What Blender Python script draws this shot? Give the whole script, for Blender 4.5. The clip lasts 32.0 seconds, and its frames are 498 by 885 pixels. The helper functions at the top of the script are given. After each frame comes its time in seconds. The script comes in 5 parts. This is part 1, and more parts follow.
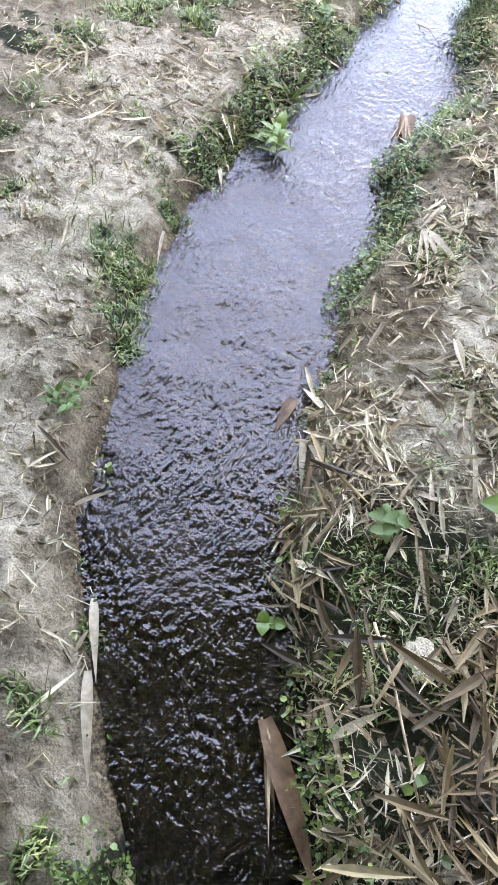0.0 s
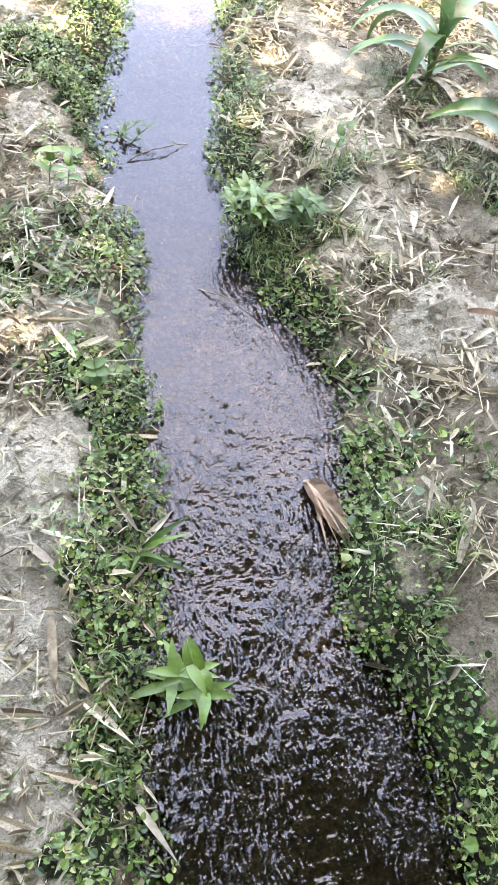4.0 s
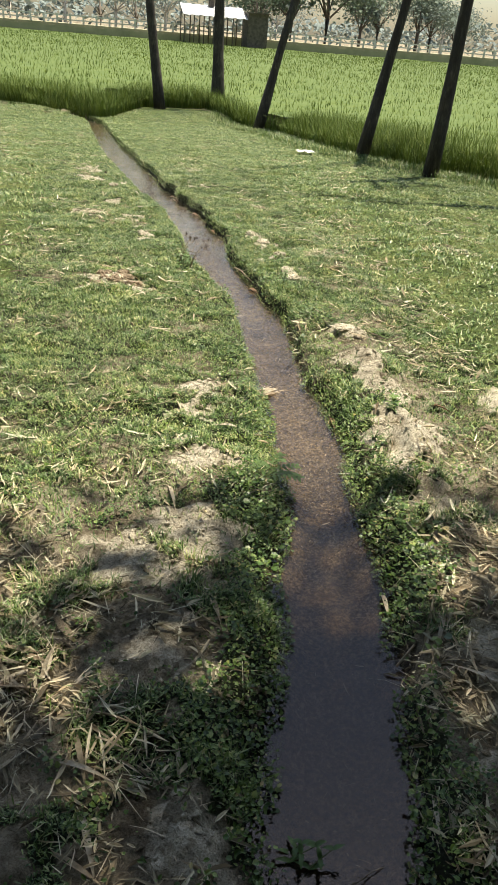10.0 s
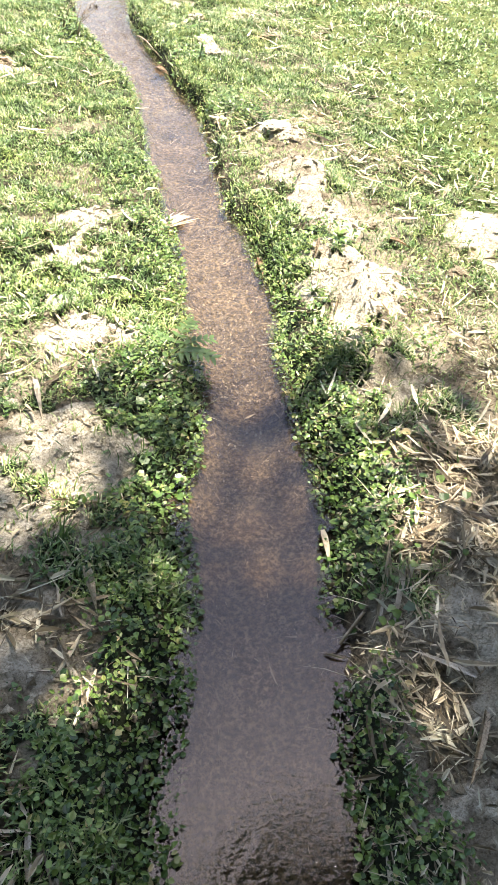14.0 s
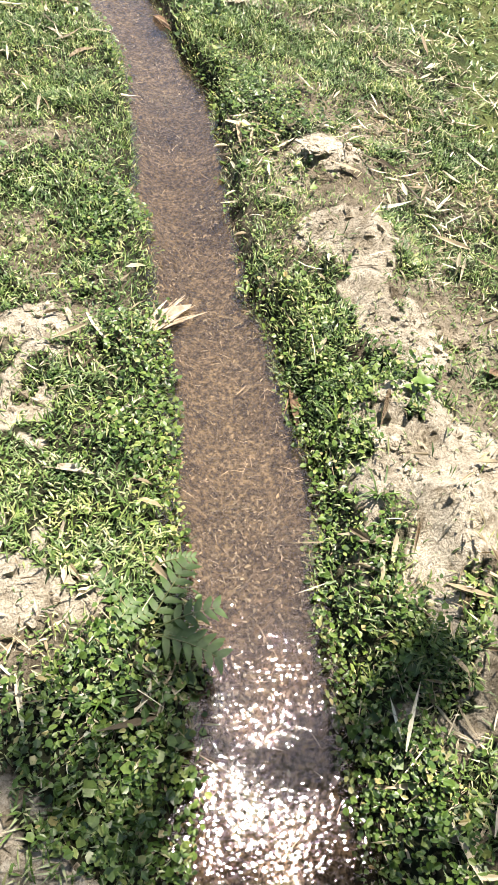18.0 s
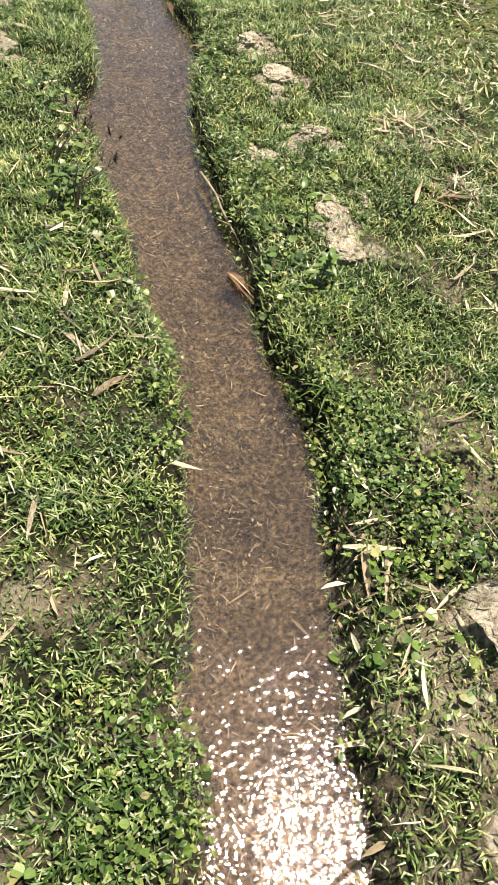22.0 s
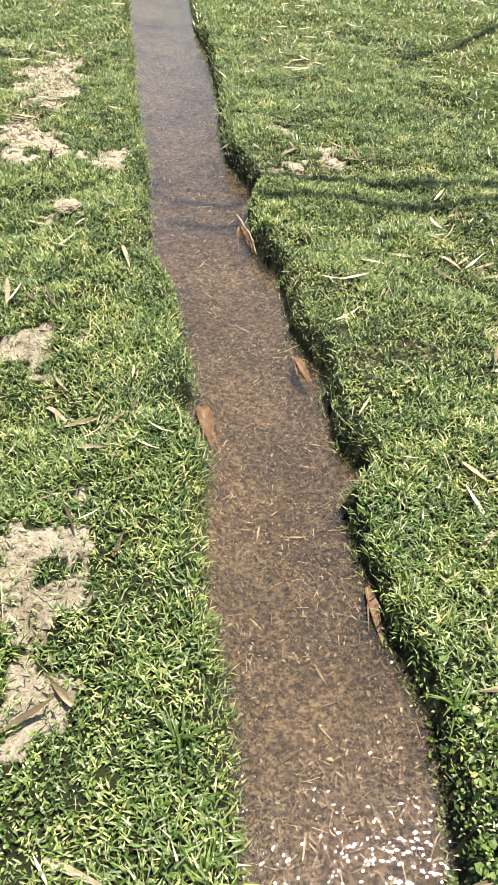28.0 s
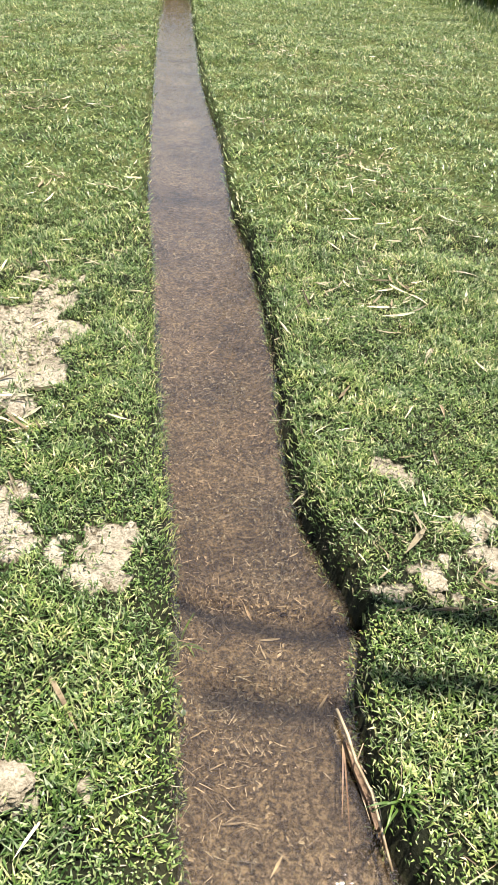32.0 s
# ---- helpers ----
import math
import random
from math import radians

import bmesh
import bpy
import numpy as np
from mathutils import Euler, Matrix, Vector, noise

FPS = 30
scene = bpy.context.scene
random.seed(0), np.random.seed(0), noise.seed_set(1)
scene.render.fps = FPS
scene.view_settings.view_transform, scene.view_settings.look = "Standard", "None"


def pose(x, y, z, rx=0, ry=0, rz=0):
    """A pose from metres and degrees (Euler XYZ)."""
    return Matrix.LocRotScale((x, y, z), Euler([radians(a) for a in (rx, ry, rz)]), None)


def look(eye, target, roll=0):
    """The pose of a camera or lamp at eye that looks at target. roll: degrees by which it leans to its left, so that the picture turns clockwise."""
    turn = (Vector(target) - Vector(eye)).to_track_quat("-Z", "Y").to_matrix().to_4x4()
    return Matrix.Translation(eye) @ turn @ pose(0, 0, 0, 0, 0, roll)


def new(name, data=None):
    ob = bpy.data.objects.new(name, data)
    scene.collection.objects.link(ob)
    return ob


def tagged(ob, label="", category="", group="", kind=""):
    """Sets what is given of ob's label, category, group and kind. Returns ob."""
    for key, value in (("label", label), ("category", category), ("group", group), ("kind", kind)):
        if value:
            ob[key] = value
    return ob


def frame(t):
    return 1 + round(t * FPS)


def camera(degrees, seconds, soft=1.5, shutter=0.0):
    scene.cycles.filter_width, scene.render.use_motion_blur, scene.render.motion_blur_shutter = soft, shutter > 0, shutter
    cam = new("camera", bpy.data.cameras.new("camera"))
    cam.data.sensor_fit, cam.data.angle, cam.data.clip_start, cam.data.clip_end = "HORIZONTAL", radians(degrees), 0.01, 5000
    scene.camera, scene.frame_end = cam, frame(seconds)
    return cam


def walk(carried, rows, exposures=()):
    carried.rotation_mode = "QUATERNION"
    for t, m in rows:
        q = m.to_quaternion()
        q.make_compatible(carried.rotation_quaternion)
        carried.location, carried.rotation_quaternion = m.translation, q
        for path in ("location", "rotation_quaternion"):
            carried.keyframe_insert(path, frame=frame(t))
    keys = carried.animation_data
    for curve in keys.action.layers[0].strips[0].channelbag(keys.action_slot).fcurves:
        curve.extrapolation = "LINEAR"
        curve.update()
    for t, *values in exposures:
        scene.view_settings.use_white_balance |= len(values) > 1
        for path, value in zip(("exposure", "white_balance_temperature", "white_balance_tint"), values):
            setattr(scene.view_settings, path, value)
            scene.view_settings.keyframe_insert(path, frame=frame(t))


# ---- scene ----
cam = camera(36.95, 32.0, soft=1.1)
PATH = [
    (0, 0.7319, -1.6726, 1.6954, 32.00, -3.85, 21.72),
    (0.5, 0.5793, -1.4793, 1.6936, 32.20, -1.49, 15.82),
    (1, 0.4704, -1.2601, 1.6633, 32.45, -1.90, 4.51),
    (1.5, 0.3750, -0.9580, 1.6404, 32.61, -0.80, 0.13),
    (2, 0.2586, -0.7425, 1.6167, 32.53, -1.67, -1.20),
    (2.5, 0.1121, -0.4830, 1.5943, 31.96, -2.44, -7.42),
    (4.5, -0.1679, 0.4680, 1.4838, 33.47, -8.23, -14.73),
    (5, -0.1835, 0.7165, 1.4713, 33.81, -8.34, -13.40),
    (5.5, -0.1632, 0.9265, 1.4729, 33.98, -8.51, -12.50),
    (6, -0.1295, 1.0722, 1.5618, 39.02, -8.13, -13.34),
    (6.5, -0.1808, 1.2646, 1.6096, 44.75, -7.80, -13.42),
    (7, -0.2072, 1.3378, 1.6408, 48.91, -7.82, -13.68),
    (7.5, -0.1952, 1.3793, 1.6482, 50.23, -7.79, -13.74),
    (8, -0.1860, 1.3803, 1.6528, 50.89, -7.60, -14.02),
    (8.5, -0.1799, 1.3871, 1.6503, 53.82, -6.38, -14.49),
    (9, -0.2066, 1.3889, 1.6681, 54.61, -6.16, -13.92),
    (9.5, -0.2281, 1.3913, 1.6960, 58.79, -5.09, -11.76),
    (10, -0.2292, 1.3972, 1.6897, 60.94, -4.28, -10.22),
    (10.5, -0.2292, 1.4032, 1.6876, 60.65, -4.30, -9.67),
    (11, -0.2294, 1.4004, 1.6841, 60.39, -4.36, -9.22),
    (11.5, -0.2144, 1.4167, 1.6468, 58.31, -5.06, -10.24),
    (12, -0.1379, 1.5220, 1.5919, 54.18, -5.99, -13.98),
    (12.5, -0.0194, 1.6916, 1.5392, 49.84, -6.17, -16.22),
    (13, 0.0278, 1.8193, 1.5143, 46.81, -5.78, -16.21),
    (13.5, 0.0487, 2.0200, 1.5168, 46.43, -5.72, -15.57),
    (15.5, 0.1343, 2.5502, 1.4532, 40.30, -5.81, -13.20),
    (16, 0.1530, 2.7437, 1.4302, 39.95, -7.22, -15.69),
    (16.5, 0.1510, 2.9690, 1.4324, 40.02, -7.47, -17.37),
    (17, 0.2078, 3.1634, 1.4052, 38.69, -7.51, -16.84),
    (17.5, 0.2957, 3.3670, 1.4368, 38.35, -7.94, -15.15),
    (18, 0.3166, 3.4905, 1.4291, 37.41, -8.35, -12.88),
    (18.5, 0.3356, 3.6962, 1.4184, 37.31, -8.21, -11.82),
    (19, 0.3498, 3.8731, 1.4027, 37.71, -7.79, -11.51),
    (19.5, 0.3664, 4.0744, 1.3853, 37.84, -8.37, -9.12),
    (20, 0.3868, 4.2113, 1.3830, 37.28, -7.86, -5.86),
    (20.5, 0.4200, 4.4553, 1.3949, 39.02, -8.02, -7.77),
    (21, 0.4386, 4.6929, 1.3940, 40.68, -8.06, -9.45),
    (21.5, 0.5149, 4.9550, 1.3437, 40.82, -7.67, -10.93),
    (22, 0.5209, 5.1347, 1.3428, 38.89, -6.84, -8.46),
    (22.5, 0.4863, 5.3968, 1.3293, 38.24, -6.78, -5.47),
    (23, 0.5050, 5.6092, 1.3001, 37.92, -6.59, -8.54),
    (23.5, 0.5613, 5.9216, 1.3044, 37.84, -6.15, -10.23),
    (24, 0.5588, 6.1680, 1.3222, 36.92, -5.50, -9.46),
    (24.5, 0.5097, 6.4327, 1.3558, 36.23, -5.67, -6.96),
    (25, 0.4907, 6.6625, 1.3516, 35.91, -5.89, -4.92),
    (25.5, 0.4809, 6.9583, 1.3685, 37.03, -6.25, -3.82),
    (26, 0.4842, 7.1086, 1.4081, 40.38, -6.04, -2.68),
    (26.5, 0.4595, 7.2633, 1.4428, 43.58, -4.81, -3.66),
    (28.5, 0.4615, 8.1018, 1.4405, 45.90, -2.02, -3.17),
    (29, 0.4597, 8.3874, 1.4576, 47.82, -2.67, -4.68),
    (29.5, 0.4335, 8.6438, 1.4538, 47.13, -3.22, -5.20),
    (30, 0.4256, 8.9640, 1.4202, 47.44, -3.01, -3.87),
    (30.5, 0.3652, 9.2119, 1.4232, 47.39, -2.73, -2.76),
    (31, 0.2627, 9.4403, 1.4376, 48.24, -2.69, -3.31),
    (31.5, 0.2643, 9.6935, 1.4004, 49.11, -2.89, -3.01),
    (32, 0.3099, 9.9670, 1.4151, 49.31, -3.21, -1.90),
]
EXPOSURES = [(0, 5.14, 8000, 22), (2, 5.2, 7900, 22), (5, 4.38, 7600, 17), (6, 3.3, 7100, 16), (7, 2.42, 6850, 15), (8, 2.24, 6750, 13), (9, 1.55, 7000, 9), (10, 1.1, 7000, 8), (11, 1.24, 7100, 8),
             (12, 1.96, 6900, 11), (13, 2.4, 6800, 13), (16, 1.95, 6500, 15), (18, 1.53, 6600, 16), (20, 1.2, 6900, 14), (24, 0.97, 7100, 13), (26, 1.07, 7000, 12), (29, 1.3, 6800, 14), (32, 1.28, 6700, 13)]
walk(cam, [(t, pose(*place)) for t, *place in PATH], EXPOSURES)

# ---- sky and sun ----
SUN_EL, SUN_AZ = 75.3, 52.0  # degrees above the horizon, and to the right of +y
world = bpy.data.worlds.new("sky")
scene.world = world
world.use_nodes = True
wn = world.node_tree
sky = wn.nodes.new("ShaderNodeTexSky")
sky.sky_type = "NISHITA"
sky.sun_disc = False
sky.sun_elevation, sky.sun_rotation = radians(SUN_EL), radians(SUN_AZ)
sky.air_density, sky.dust_density, sky.ozone_density = 1.2, 1.5, 1.0
wn.links.new(sky.outputs[0], wn.nodes["Background"].inputs[0])
wn.nodes["Background"].inputs[1].default_value = 0.073
sun_data = bpy.data.lights.new("sun", "SUN")
sun_data.energy, sun_data.angle, sun_data.color = 5.0, radians(0.55), (1.0, 0.93, 0.81)
sun = new("sun", sun_data)
_sd = Vector((math.sin(radians(SUN_AZ)) * math.cos(radians(SUN_EL)), math.cos(radians(SUN_AZ)) * math.cos(radians(SUN_EL)), math.sin(radians(SUN_EL))))
sun.matrix_world = look(tuple(_sd * 60), (0, 0, 0))

rng = np.random.default_rng(7)


# ---- small tools ----
def link_mesh(name, V, F, material, smooth=False):
    """One mesh object from vertex and face arrays (all faces with the same number of corners)."""
    V, F = np.asarray(V, np.float32), np.asarray(F, np.int32)
    me = bpy.data.meshes.new(name)
    me.vertices.add(len(V))
    me.vertices.foreach_set("co", V.ravel())
    me.loops.add(F.size)
    me.loops.foreach_set("vertex_index", F.ravel())
    me.polygons.add(len(F))
    me.polygons.foreach_set("loop_start", np.arange(0, F.size, F.shape[1], dtype=np.int32))
    me.polygons.foreach_set("use_smooth", np.full(len(F), smooth))
    me.update(calc_edges=True)
    me.materials.append(material)
    return new(name, me)


def part(name, bm, material, parent, label="", smooth=True):
    me = bpy.data.meshes.new(name)
    bm.to_mesh(me)
    bm.free()
    me.materials.append(material)
    for p in me.polygons:
        p.use_smooth = smooth
    ob = new(name, me)
    ob.parent = parent
    return tagged(ob, label)


def child(ob, parent, label="", kind=""):
    ob.parent = parent
    return tagged(ob, label, kind=kind)


_table = rng.random((256, 256))


def vnoise(x, y, scale, seed=0):
    """Smooth value noise in -1..1."""
    c, s = math.cos(0.5 + seed), math.sin(0.5 + seed)
    x, y = np.asarray(x), np.asarray(y)
    u, v = (c * x - s * y) / scale + 17.3 * seed + 5000, (s * x + c * y) / scale + 9.1 * seed + 5000
    i, j = np.floor(u).astype(int), np.floor(v).astype(int)
    a, b = u - i, v - j
    a, b = a * a * (3 - 2 * a), b * b * (3 - 2 * b)
    i0, i1, j0, j1 = i % 256, (i + 1) % 256, j % 256, (j + 1) % 256
    low = _table[i0, j0] * (1 - a) + _table[i1, j0] * a
    high = _table[i0, j1] * (1 - a) + _table[i1, j1] * a
    return 2 * (low * (1 - b) + high * b) - 1


def smooth(lo, hi, v):
    t = np.clip((np.asarray(v, float) - lo) / (hi - lo), 0, 1)
    return t * t * (3 - 2 * t)


# ---- the ditch: x of its two water lines, every eighth of a metre from y = -1.125 ----
LEFT = [0.22, 0.14, 0.126, 0.084, 0.054, 0.012, -0.018, -0.039, -0.069, -0.061, -0.068, -0.084, -0.059, -0.049,
        -0.025, 0.008, 0.026, 0.045, 0.065, 0.085, 0.091, 0.071, 0.102, 0.147, 0.154, 0.158, 0.114, 0.131, 0.138,
        0.106, 0.173, 0.203, 0.248, 0.284, 0.322, 0.35, 0.349, 0.366, 0.436, 0.47, 0.514, 0.541, 0.544, 0.556, 0.541,
        0.568, 0.59, 0.599, 0.613, 0.62, 0.626, 0.632, 0.642, 0.641, 0.618, 0.645, 0.667, 0.669, 0.677, 0.682, 0.686,
        0.683, 0.659, 0.629, 0.612, 0.603, 0.577, 0.559, 0.521, 0.516, 0.498, 0.436, 0.47, 0.529, 0.525, 0.516, 0.513,
        0.51, 0.501, 0.476, 0.459, 0.456, 0.462, 0.474, 0.464, 0.403, 0.443, 0.431, 0.4, 0.399, 0.389, 0.365, 0.303,
        0.274, 0.264, 0.258, 0.252, 0.238, 0.239]
RIGHT = [0.744, 0.661, 0.621, 0.599, 0.591, 0.561, 0.532, 0.547, 0.513, 0.479, 0.481, 0.521, 0.511, 0.491, 0.433,
         0.444, 0.489, 0.546, 0.57, 0.597, 0.597, 0.561, 0.512, 0.479, 0.452, 0.472, 0.494, 0.485, 0.5, 0.564, 0.59,
         0.615, 0.647, 0.682, 0.687, 0.739, 0.782, 0.794, 0.81, 0.81, 0.836, 0.845, 0.857, 0.884, 0.938, 0.939, 0.932,
         0.938, 0.936, 0.939, 0.91, 0.927, 0.935, 0.938, 0.964, 0.985, 0.988, 1.003, 1.02, 1.04, 1.001, 0.967, 0.955,
         0.957, 0.953, 0.939, 0.916, 0.913, 0.913, 0.901, 0.892, 0.875, 0.879, 0.906, 0.92, 0.94, 0.953, 0.949, 0.935,
         0.898, 0.88, 0.881, 0.848, 0.941, 0.881, 0.864, 0.869, 0.881, 0.824, 0.801, 0.791, 0.79, 0.789, 0.728, 0.703,
         0.694, 0.69, 0.699, 0.74]
_ys = np.r_[-8.0, -3.0, -2.2, -1.67, -1.5, -1.3, np.arange(99) * 0.125 - 1.125, 11.5, 12.0, 12.5, 13.0, 13.5, 14.0, 14.8, 15.8, 17.0, 18.5, 20.5, 22.0, 24.0, 26.0, 32.0]
_xl = np.r_[2.6, 1.25, 0.85, 0.61, 0.49, 0.34, LEFT, 0.21, 0.155, 0.105, 0.06, 0.025, -0.03, -0.085, -0.135, -0.2, -0.27, -0.36, -0.38, -0.5, -1.4, -6.0]
_xr = np.r_[3.1, 1.7, 1.3, 1.03, 0.93, 0.835, RIGHT, 0.625, 0.59, 0.6, 0.57, 0.54, 0.46, 0.43, 0.37, 0.25, 0.18, 0.08, 0.02, -0.1, -0.9, -5.5]


def edges(y):
    """The water lines at y, left and right, with a small raggedness."""
    rag = 0.008 * np.asarray(vnoise(y, 0 * y, 0.05, 3)), 0.008 * np.asarray(vnoise(y, 0 * y, 0.05, 4))
    return np.interp(y, _ys, _xl) + rag[0], np.interp(y, _ys, _xr) + rag[1]


WATER = -0.06
# Bare soil, mostly pale silt: x, y, half-width, half-length, height of the mound
BARE_LEFT = [(0.22, 4.21, .13, .12, .03), (0.12, 3.66, .17, .22, .03), (0.24, 4.64, .1, .08, 0), (0.13, 8.56, .12, .12, .02),
             (0.14, 8.13, .1, .1, .02), (0.18, 7.95, .07, .06, .02), (-0.08, 9.72, .14, .12, 0), (-0.37, 12.4, .22, .5, .02),
             (-0.05, 10.62, .09, .08, .03), (0.06, 11.3, .06, .07, .01), (-0.14, 6.72, .24, .2, .03), (0.05, 8.9, .12, .16, 0), (-0.3, 9.1, .2, .2, 0),
             (-0.35, 11.4, .15, .25, .01), (-0.12, 3.5, .16, .2, .02), (-0.08, 3.05, .1, .13, .02), (0.0, 2.1, .14, .16, .03), (-0.12, 1.6, .18, .14, .03), (-0.2, 0.75, .2, .25, 0), (0.0, -0.25, .1, .22, 0), (0.3, 4.93, .06, .05, 0),
             (-0.35, -0.55, .5, .6, 0), (-0.4, 0.15, .32, .35, 0), (-0.05, -1.25, .22, .4, 0), (-0.5, 0.75, .25, .3, 0),
             (-0.22, 1.12, .17, .2, .02), (-0.28, 0.55, .22, .2, .01), (-0.06, 2.45, .1, .12, .02)]
BARE_RIGHT = [(1.26, 5.23, .14, .16, .05), (1.15, 4.55, .13, .12, .06), (1.15, 4.18, .14, .15, .06), (1.1, 3.86, .12, .14, .05),
              (1.29, 5.64, .13, .12, .04), (1.9, 4.65, .2, .2, .03), (1.22, 4.85, .12, .2, .05), (1.19, 7.91, .07, .09, .04),
              (1.24, 7.5, .08, .07, .04), (1.08, 7.38, .06, .06, .03), (1.23, 6.98, .08, .14, .05), (1.13, 8.2, .05, .06, .03),
              (0.9, 11.2, .05, .05, .02), (1.1, 11.4, .05, .06, .02), (0.88, 11.6, .04, .04, .01), (1.2, 4.35, .2, .2, .04), (0.98, 2.25, .2, .3, .03), (0.95, 1.4, .16, .2, .02), (1.0, 0.1, .2, .25, .02), (0.9, -0.35, .14, .14, .01), (0.9, 1.75, .17, .22, .02), (1.0, 2.75, .18, .3, .02), (0.92, 0.55, .16, .2, .01)]


def bare(x, y):
    """1 on bare soil, 0 under plants."""
    out = np.zeros(np.shape(x))
    warp = 0.09 * vnoise(x, y, 0.11, 5) + 0.055 * vnoise(x, y, 0.045, 6) + 0.035 * vnoise(x, y, 0.02, 7)
    for cx, cy, rx, ry, _ in BARE_LEFT + BARE_RIGHT:
        d = np.hypot((x - cx) / rx, (y - cy) / ry) + warp / min(rx, ry)
        out = np.maximum(out, 1 - smooth(0.75, 1.15, d))
    d, on_left = bank_distance(x, y)
    return out * np.where(on_left & (y < 1.0), smooth(0.06, 0.26, d + 0.06 * vnoise(x, y, 0.08, 17)), 1)


def bank_distance(x, y):
    """Metres outside the water line (negative over the water), and 1 on the left bank."""
    xl, xr = edges(y)
    dl, dr = xl - x, x - xr
    return np.maximum(dl, dr), (dl > dr)


def drop(y):
    """The land falls past y = 7, by a slope fitted to the camera's view, and levels out at the paddy."""
    y, out = np.asarray(y, float), 0.0
    for lo, hi, sign in ((6.8, 9.6, 1), (23.0, 25.0, -1)):
        k = np.clip((y - lo) / (hi - lo), 0, 1)
        out = out + sign * ((hi - lo) * (k ** 3 - 0.5 * k ** 4) + np.maximum(y - hi, 0))
    return 0.055 * out


def ground_height(x, y):
    d, on_left = bank_distance(x, y)
    steep = smooth(3.0, 6.5, y)
    reach = np.where(on_left, 0.17 - 0.12 * steep, 0.12 - 0.09 * steep) * (1 + 0.3 * vnoise(x, y, 0.2, 8))
    top = 0.025 - 0.01 * steep * np.where(on_left, 0, 1) + 0.03 * smooth(8.5, 11, y)
    rise = smooth(0, 1, (d + 0.02) / (reach + 0.02))
    out = (WATER - 0.02) * (1 - rise) + top * rise
    depth = 0.045 + 0.03 * smooth(1.6, 0.3, y)
    out = np.where(d < 0, WATER - 0.02 - depth * smooth(0, 0.12, -d), out)
    away = smooth(0.0, 0.15, d)
    lumps = np.abs(vnoise(x, y, 0.085, 15)) ** 0.7
    rough = (0.014 + 0.014 * smooth(6, 8, y)) * vnoise(x, y, 0.33, 9) + 0.012 * vnoise(x, y, 0.12, 10) + 0.006 * vnoise(x, y, 0.05, 11) + 0.022 * (0.5 - lumps) * (1.2 - 0.8 * smooth(4.5, 6, y)) + 0.007 * vnoise(x, y, 0.028, 16)
    near = 1 - smooth(14, 40, y)
    out = out + rough * (0.3 + 0.7 * away) * near + 0.05 * vnoise(x, y, 3.1, 12) * smooth(1.5, 4, d)
    # the spoil thrown up along the right bank
    ridge = np.where(on_left, 0, 1) * np.exp(-((d - 0.33) / 0.16) ** 2) * smooth(-1.5, 0.3, y) * (1 - smooth(5.8, 6.4, y))
    out = out + 0.035 * ridge * (1 + 0.6 * vnoise(x, y, 0.25, 13))
    out = out - drop(y)
    for cx, cy, rx, ry, h in BARE_LEFT + BARE_RIGHT:
        k = ((x - cx) / rx) ** 2 + ((y - cy) / ry) ** 2
        out = out + h * np.exp(-1.3 * k) * (1 + 0.5 * vnoise(x, y, 0.05, 14))
    return out


# ---- materials ----
def material(name):
    m = bpy.data.materials.new(name)
    m.use_nodes = True
    return m, m.node_tree.nodes, m.node_tree.links, m.node_tree.nodes["Principled BSDF"]


def ramp(nodes, *stops):
    r = nodes.new("ShaderNodeValToRGB")
    while len(r.color_ramp.elements) < len(stops):
        r.color_ramp.elements.new(0.5)
    for e, (at, colour) in zip(r.color_ramp.elements, stops):
        e.position, e.color = at, (*colour, 1)
    return r


def noise_node(nodes, links, scale, detail=4, rough=0.55, coords=None):
    n = nodes.new("ShaderNodeTexNoise")
    n.inputs["Scale"].default_value, n.inputs["Detail"].default_value, n.inputs["Roughness"].default_value = scale, detail, rough
    if coords is not None:
        links.new(coords, n.inputs["Vector"])
    return n


def mixed(nodes, links, factor, a, b, blend="MIX"):
    m = nodes.new("ShaderNodeMix")
    m.data_type, m.blend_type = "RGBA", blend
    for socket, value in ((m.inputs[0], factor), (m.inputs[6], a), (m.inputs[7], b)):
        if isinstance(value, (int, float)):
            socket.default_value = value
        elif isinstance(value, tuple):
            socket.default_value = (*value, 1)
        else:
            links.new(value, socket)
    return m.outputs[2]


def bump(nodes, links, height, strength, distance, target):
    b = nodes.new("ShaderNodeBump")
    b.inputs["Strength"].default_value, b.inputs["Distance"].default_value = strength, distance
    links.new(height, b.inputs["Height"])
    links.new(b.outputs[0], target)
    return b


